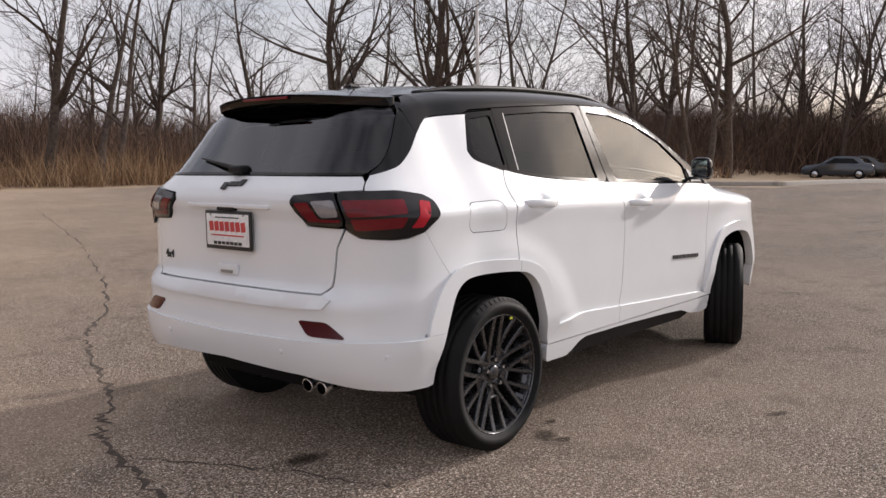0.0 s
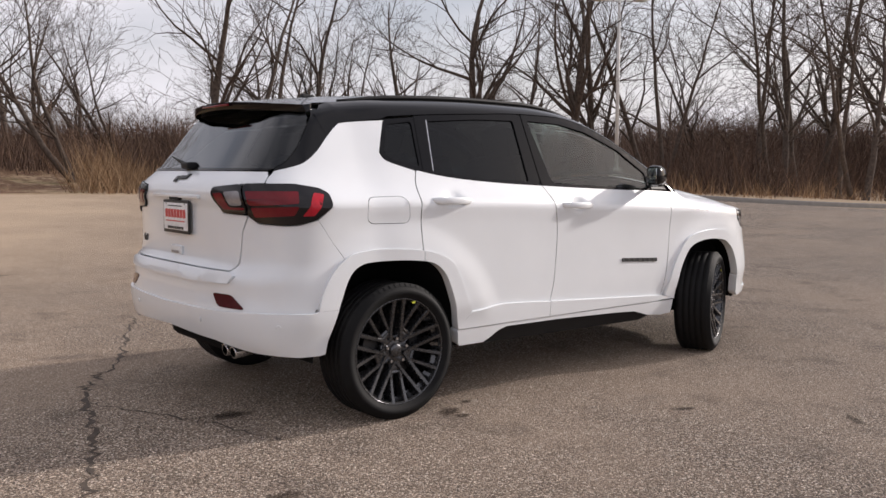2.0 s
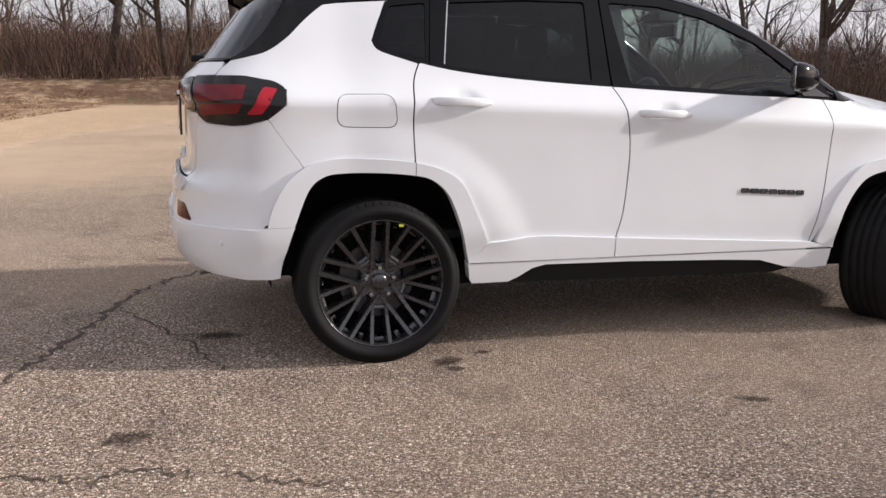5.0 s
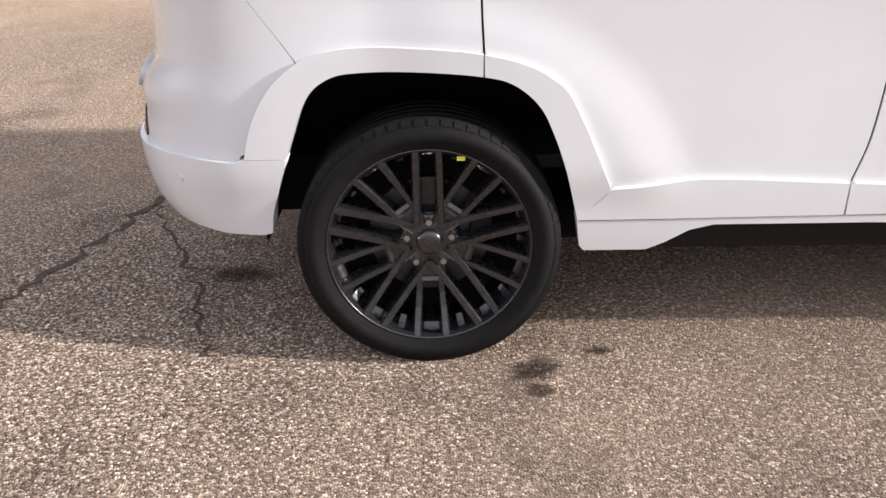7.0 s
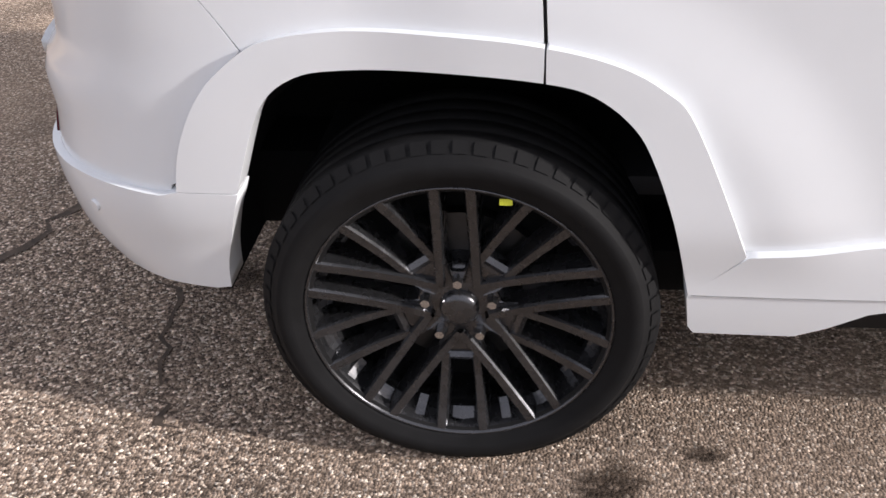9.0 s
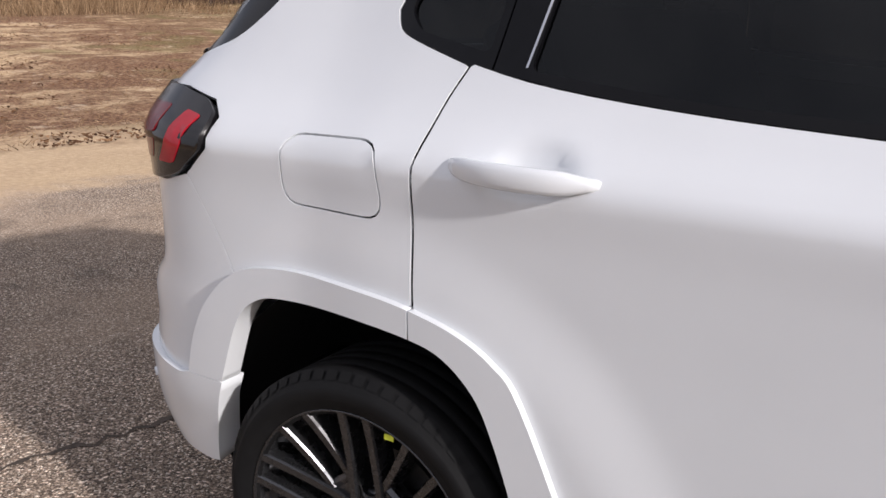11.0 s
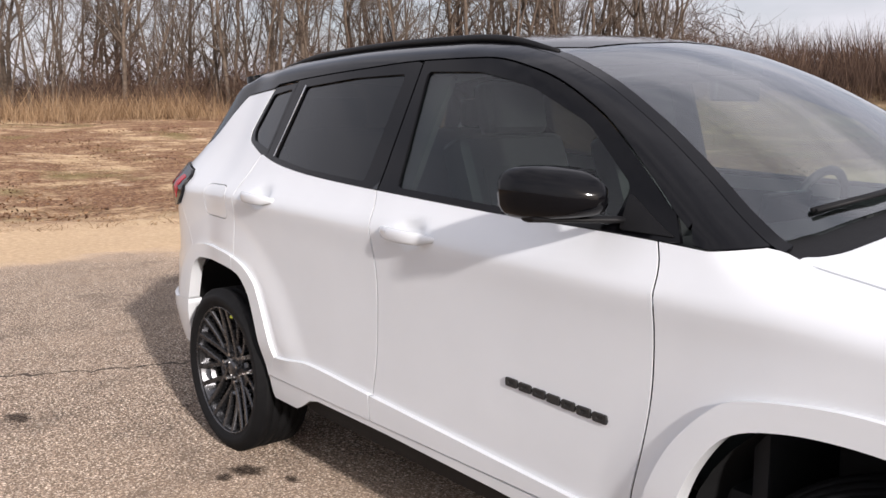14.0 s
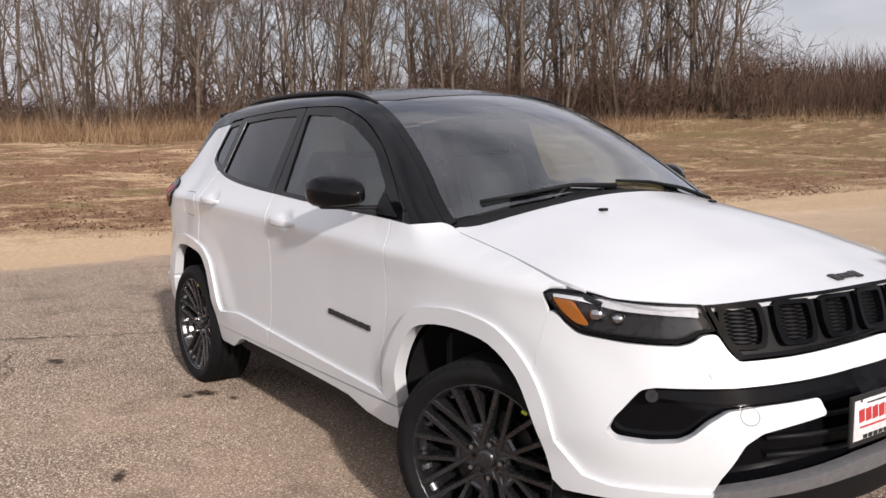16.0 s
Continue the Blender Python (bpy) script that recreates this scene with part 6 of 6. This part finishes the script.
for k in range(2300):
    az = rng.uniform(-84, 88) if k < 1500 else rng.uniform(-82, -27) if k < 2050 else rng.uniform(52, 88)
    far = rng.uniform(46, 88) + (10 if az > 62 else 0)
    x, y = bearing(az, far)
    if x > 22 and y < 19 and x < 64:
        continue
    z0 = float(ground_z(x, y)) - 0.1
    lump = noise.noise((x * 0.11, y * 0.11, 9.0))
    if lump < -0.25 or (-27 < az < -16 and rng.random() < 0.7):
        continue
    size = rng.uniform(2.0, 4.4) * (1.3 if az > 55 else 1.0 if az > -8 else 0.9) * (0.85 + 0.8 * lump) * (1.0 if k < 1500 else 1.35 if az > 0 else 1.5)
    for _k in range(9):
        l = size * rng.uniform(0.6, 1.1)
        d = Vector((rng.normal(0, 0.42), rng.normal(0, 0.42), 1)).normalized()
        tip = (x + d.x * l, y + d.y * l, z0 + d.z * l)
        rows.append(((x + d.x * 0.2, y + d.y * 0.2, z0), tip, rng.uniform(0.016, 0.034)))
        for _j in range(7):
            t = rng.uniform(0.25, 0.95)
            b = (x + d.x * l * t, y + d.y * l * t, z0 + d.z * l * t)
            q = l * rng.uniform(0.15, 0.4)
            rows.append((b, (b[0] + rng.normal(0, 0.6) * q, b[1] + rng.normal(0, 0.6) * q, b[2] + q * rng.uniform(0.2, 0.9)), rng.uniform(0.012, 0.024)))
scatter("far_brush", TWIGS, "leafless brown bushes round the lot", "brush", rows)
# a dense brown wood on the rise behind the field and the lot
rows = []
for k in range(1500):
    az = rng.uniform(-34, 84)
    x, y = bearing(az, rng.uniform(84, 104))
    tall = (6.2 + 2.2 * noise.noise((az * 0.11, 1.0, 4.0))) * float(sstep(az, -36, -29)) * rng.uniform(0.75, 1.1)
    rows += clump(rng, x, y, max(1.2, tall), 34, 1.5, 0.055)
for k in range(420):
    x, y = bearing(rng.uniform(52, 86), rng.uniform(70, 84))
    rows += clump(rng, x, y, rng.uniform(3.6, 5.6), 34, 1.4, 0.045)
scatter("brown_wood", TWIGS, "dense leafless brown wood behind the field", "woods", rows)
# low woods far behind
rows = []
for _ in range(900):
    az = rng.uniform(-88, 92)
    x, y = bearing(az, rng.uniform(160, 200))
    tall = 7.0 + 5.0 * noise.noise((az * 0.09, 1.0, 4.0))
    rows += clump(rng, x, y, max(2.5, tall), 15, 2.2, 0.13)
scatter("far_wood", FARWOOD, "dark leafless woods far beyond the field", "woods", rows)
# straw and reeds along the lot's far edge and the field's far edge
rows = []
for _ in range(1700):
    az = rng.uniform(-12, 58)
    x, y = bearing(az, rng.uniform(29.0, 42.0) if az > 16 else rng.uniform(48.0, 60.0))
    if y > 28.0 - 0.5 * min(10, max(0, x)) and not (x > 22 and y < 30):
        rows += clump(rng, x, y, rng.uniform(0.5, 1.5) * (1.5 if az < 18 else 1.0) * max(0.35, 0.9 + noise.noise((x * 0.3, y * 0.3, 1.0))), 16, 0.4, 0.013)
for _ in range(1500):
    az = rng.uniform(-80, -6)
    x, y = bearing(az, float(np.interp(az, [-80, -60, -35, -20], [28, 30, 38, 46])) + rng.uniform(0, 9))
    if noise.noise((x * 0.22, y * 0.22, 2.0)) < -0.10:
        continue
    rows += clump(rng, x, y, rng.uniform(0.35, 1.5) * (1.0 if az < -45 else 0.55), 20, 0.7, 0.011)
for _ in range(140):
    x, y = rng.uniform(26.5, 40), rng.uniform(15, 30)
    rows += clump(rng, x, y, rng.uniform(0.4, 1.4), 14, 0.4, 0.013)
scatter("dry_reeds", STRAW, "tall dry straw-coloured grass and reeds", "grass", rows)
# short dead grass and leaves on the field
rows, leaf = [], []
for _ in range(24000):
    y = rng.uniform(-6, 34)
    x = -9.2 + 0.18 * max(0, y) - 28 * rng.random() ** 1.7
    if noise.noise((x * 0.5, y * 0.5, 7.0)) > -0.12:
        z0 = float(ground_z(x, y)) + 0.005
        h = rng.uniform(0.02, 0.075)
        rows.append(((x, y, z0), (x + rng.normal(0, 0.06), y + rng.normal(0, 0.06), z0 + h), rng.uniform(0.003, 0.007)))
    else:
        z0 = float(ground_z(x, y)) + 0.012
        a = rng.uniform(0, 6.28)
        l = rng.uniform(0.03, 0.08)
        leaf.append(((x, y, z0), (x + l * math.cos(a), y + l * math.sin(a), z0 + rng.uniform(0, 0.03)), rng.uniform(0.010, 0.022)))
scatter("dead_grass", STRAW, "short dead grass on the field", "grass", rows)
scatter("fallen_leaves", LEAVES, "brown fallen leaves on the field", "leaves", leaf)

# ---- kerb, light pole, parked cars far off ----
kerb_top = []
kp = [(24.3, 27.5), (24.3, 14.0), (24.6, 10.2), (26.0, 8.0), (30.0, 7.3), (62.0, 7.0)]
kp = curve(kp, 10)
kv, kf = [], []
for i, (x, y) in enumerate(kp):
    a = np.array(kp[max(0, i - 1)])
    b = np.array(kp[min(len(kp) - 1, i + 1)])
    d = (b - a) / np.linalg.norm(b - a)
    nrm = np.array([-d[1], d[0]])
    z = float(ground_z(x, y))
    for o, h in ((-0.08, -0.05), (-0.06, 0.13), (-0.04, 0.15), (0.07, 0.15), (0.08, -0.05)):
        kv.append((x + nrm[0] * o, y + nrm[1] * o, z + h))
for i in range(len(kp) - 1):
    for k in range(4):
        kf.append((i * 5 + k, i * 5 + k + 1, (i + 1) * 5 + k + 1, (i + 1) * 5 + k))
kerb = part("kerb", mesh_of("kerb", kv, kf, False), CONCRETE)
tagged(kerb, "pale concrete kerb along the lot", "kerb", kind="structure")


def light_pole(x, y):
    z = float(ground_z(x, y))
    p = new("light_pole")
    p.location = (x, y, z)
    tagged(p, "tall white light pole on a concrete base", "light pole")
    v, f = lathe([(0.0, 0.98), (0.27, 0.98), (0.31, 0.94), (0.31, -0.1)], 20)
    part("base", mesh_of("base", [(a, c, b) for a, b, c in v], f), CONCRETE, p, "round concrete base")
    part("pole", mesh_of("pole", *tube([(0, 0, 0.95), (0, 0, 8.6)], [0.095, 0.065], 12)), POLEWHITE, p)
    part("base_cover", box((0.30, 0.30, 0.06), (0, 0, 1.0), 0.01), POLEWHITE, p)
    part("cross_arm", mesh_of("cross_arm", *tube([(-0.75, 0.5, 8.45), (0.75, -0.5, 8.45)], 0.035, 8)), POLEWHITE, p)
    for s_ in (-1, 1):
        part("lamp_head", box((0.55, 0.42, 0.20), (s_ * 0.80, -s_ * 0.53, 8.55), 0.05), POLEWHITE, p)
    return p


light_pole(27.6, 21.8)


def far_car(x, y, turn, mat, label):
    c = new("parked_car")
    tagged(c, label, "car", "cars parked across the lot")
    c.matrix_basis = pose(x, y, float(ground_z(x, y)), 0, 0, turn)
    prof = [(-2.2, 0.45), (-2.25, 0.75), (-2.1, 0.98), (-1.75, 1.05), (-1.1, 1.45), (0.2, 1.48), (1.0, 1.05), (1.9, 0.92), (2.2, 0.72), (2.2, 0.40), (1.7, 0.28), (-1.8, 0.28)]
    vs, fs = [], []
    prof = curve(prof, 4, True)
    n = len(prof)
    for yy, sc in ((-0.88, 0.93), (-0.80, 1.0), (0.80, 1.0), (0.88, 0.93)):
        for px, pz in prof:
            tuck = 0.16 * max(0, pz - 0.95) / 0.5 * (1 if abs(yy) < 0.85 else 1.3)
            vs.append((px * (0.98 if abs(yy) > 0.85 else 1), math.copysign(abs(yy) - tuck, yy), 0.75 + (pz - 0.75) * sc))
    for r in range(3):
        for k in range(n):
            fs.append((r * n + k, r * n + (k + 1) % n, (r + 1) * n + (k + 1) % n, (r + 1) * n + k))
    fs += [tuple(range(n))[::-1], tuple(3 * n + k for k in range(n))]
    part("body", mesh_of("body", vs, fs), mat, c)
    for s_ in (-1, 1):
        wv = [(-1.35, s_ * 0.835, 1.06), (-0.95, s_ * 0.76, 1.36), (0.15, s_ * 0.755, 1.38), (0.75, s_ * 0.835, 1.06)]
        part("side_window", mesh_of("side_window", wv, [(0, 1, 2, 3)], False), TRIM, c)
        for wx in (-1.35, 1.35):
            v, f = lathe([(0.0, 0.09), (0.30, 0.09), (0.33, 0.06), (0.33, -0.06), (0.30, -0.09), (0.0, -0.09)], 20)
            wh = part("wheel", mesh_of("wheel", [(a + wx, b + s_ * 0.80, d + 0.33) for a, b, d in v], f), RUBBER, c)
            v, f = lathe([(0.0, 0.095), (0.20, 0.095), (0.21, -0.095), (0.0, -0.095)], 16)
            part("rim", mesh_of("rim", [(a + wx, b + s_ * 0.80, d + 0.33) for a, b, d in v], f), STEEL, wh)
    part("windscreen", mesh_of("windscreen", [(1.0, -0.68, 1.10), (1.0, 0.68, 1.10), (0.32, 0.60, 1.45), (0.32, -0.60, 1.45)], [(0, 1, 2, 3)], False), TRIM, c)
    part("tail_window", mesh_of("tail_window", [(-1.72, -0.66, 1.10), (-1.72, 0.66, 1.10), (-1.16, 0.60, 1.44), (-1.16, -0.60, 1.44)], [(0, 1, 2, 3)], False), TRIM, c)
    return c


far_car(58.0, 15.0, 100, plain("dark_blue_paint", (0.03, 0.04, 0.055), 0.25, coat=0.8), "dark blue sedan parked far across the lot")
far_car(63.5, 15.5, 95, plain("dark_grey_paint", (0.05, 0.05, 0.055), 0.25, coat=0.8), "dark grey car parked far across the lot")

# ---- cracks and stains in the asphalt ----
CRACK = plain("crack_shadow", (0.070, 0.052, 0.039), 0.95, vary=0.5, scale=30.0)


def crack(points, width, seed):
    r = np.random.default_rng(seed)
    line = curve(points, 14)
    verts, faces = [], []
    for i, (x, y) in enumerate(line):
        a, b = np.array(line[max(0, i - 1)]), np.array(line[min(len(line) - 1, i + 1)])
        d = (b - a) / max(1e-6, np.linalg.norm(b - a))
        n = np.array([-d[1], d[0]])
        c = np.array([x, y]) + n * r.normal(0, 0.020)
        w = width * r.uniform(0.25, 1.5) * (0.3 if i in (0, len(line) - 1) else 1)
        z = float(ground_z(x, y)) + 0.003
        verts += [(*(c + n * w), z), (*(c - n * w), z)]
    faces = [(2 * i, 2 * i + 1, 2 * i + 3, 2 * i + 2) for i in range(len(line) - 1)]
    ob = part("crack", mesh_of("crack", verts, faces, False), CRACK)
    return tagged(ob, "dark ragged crack across the asphalt", "crack", kind="structure")


crack([(-3.9, -3.4), (-3.45, -2.3), (-3.17, -1.64), (-2.92, -1.1), (-2.74, -0.70), (-2.55, -0.10), (-2.39, 0.49), (-2.22, 0.90), (-1.97, 1.25), (-1.55, 2.25), (-1.13, 3.1), (-0.47, 4.0), (0.56, 5.97)], 0.013, 1)
crack([(0.56, 5.97), (1.5, 8.1), (2.48, 10.35), (4.6, 16.2)], 0.008, 5)
crack([(-2.45, 0.4), (-2.10, -0.32), (-1.94, -0.84)], 0.006, 2)
crack([(-2.75, -1.58), (-2.44, -1.73), (-2.19, -1.72), (-1.93, -1.85), (-1.69, -1.96)], 0.006, 3)


def stain_mat():
    m = Mat("oil_stain")
    p = m.place()
    sp = m.node("TexVoronoi", Scale=110.0)
    m.link(p, sp.inputs["Vector"])
    s3 = m.node("SeparateXYZ")
    m.link(sp.outputs["Color"], s3.inputs["Vector"])
    m.set(Base_Color=m.ramp(s3.outputs["X"], (0.0, (0.022, 0.015, 0.010)), (0.6, (0.066, 0.047, 0.034)), (1.0, (0.17, 0.13, 0.10))), Roughness=0.85, Specular_IOR_Level=0.25)
    at = m.node("Attribute")
    at.attribute_name = "edge"
    n = m.noise(26.0, 5.0, 0.7)
    a = m.math("SUBTRACT", at.outputs["Fac"], m.math("MULTIPLY", n, 0.85))
    m.set(Alpha=m.math("MULTIPLY", m.step(a, -0.05, 0.40), 0.80))
    m.bump(m.math("SUBTRACT", 1.0, sp.outputs["Distance"]), 0.7, 0.006)
    return m.m


STAIN = stain_mat()


def stain(x, y, rx, ry_, turn, seed):
    r = np.random.default_rng(seed)
    verts, faces, edge = [(x, y, float(ground_z(x, y)) + 0.004)], [], [1.0]
    n = 28
    for ring in (0.4, 0.7, 1.0):
        for k in range(n):
            a = 2 * math.pi * k / n
            w = ring * (1 + 0.16 * math.sin(2 * a + seed) + 0.10 * math.sin(5 * a + 2 * seed))
            u, v = rx * w * math.cos(a), ry_ * w * math.sin(a)
            verts.append((x + u * math.cos(turn) - v * math.sin(turn), y + u * math.sin(turn) + v * math.cos(turn), verts[0][2]))
            edge.append(1 - ring)
    for k in range(n):
        q = (k + 1) % n
        faces.append((0, 1 + k, 1 + q))
        for j in range(2):
            faces.append((1 + j * n + k, 1 + (j + 1) * n + k, 1 + (j + 1) * n + q, 1 + j * n + q))
    me = mesh_of("stain", verts, faces, False)
    at = me.attributes.new("edge", "FLOAT", "POINT")
    at.data.foreach_set("value", edge)
    return tagged(part("stain", me, STAIN), "dark oily stain on the asphalt", "stain", kind="structure")


stain(-1.045, -0.930, 0.135, 0.125, 0.3, 1)
stain(-1.045, -1.030, 0.06, 0.08, 0.3, 8)
stain(-0.86, -0.84, 0.07, 0.05, 0.3, 9)
stain(-1.95, -0.30, 0.24, 0.13, 0.2, 10)
stain(-0.086, -1.650, 0.12, 0.07, -0.4, 2)
stain(-2.275, -1.45, 0.17, 0.11, 0.5, 3)
stain(-1.7, 6.6, 0.80, 0.22, 0.1, 6)
stain(0.4, -2.3, 0.15, 0.06, 0.8, 7)
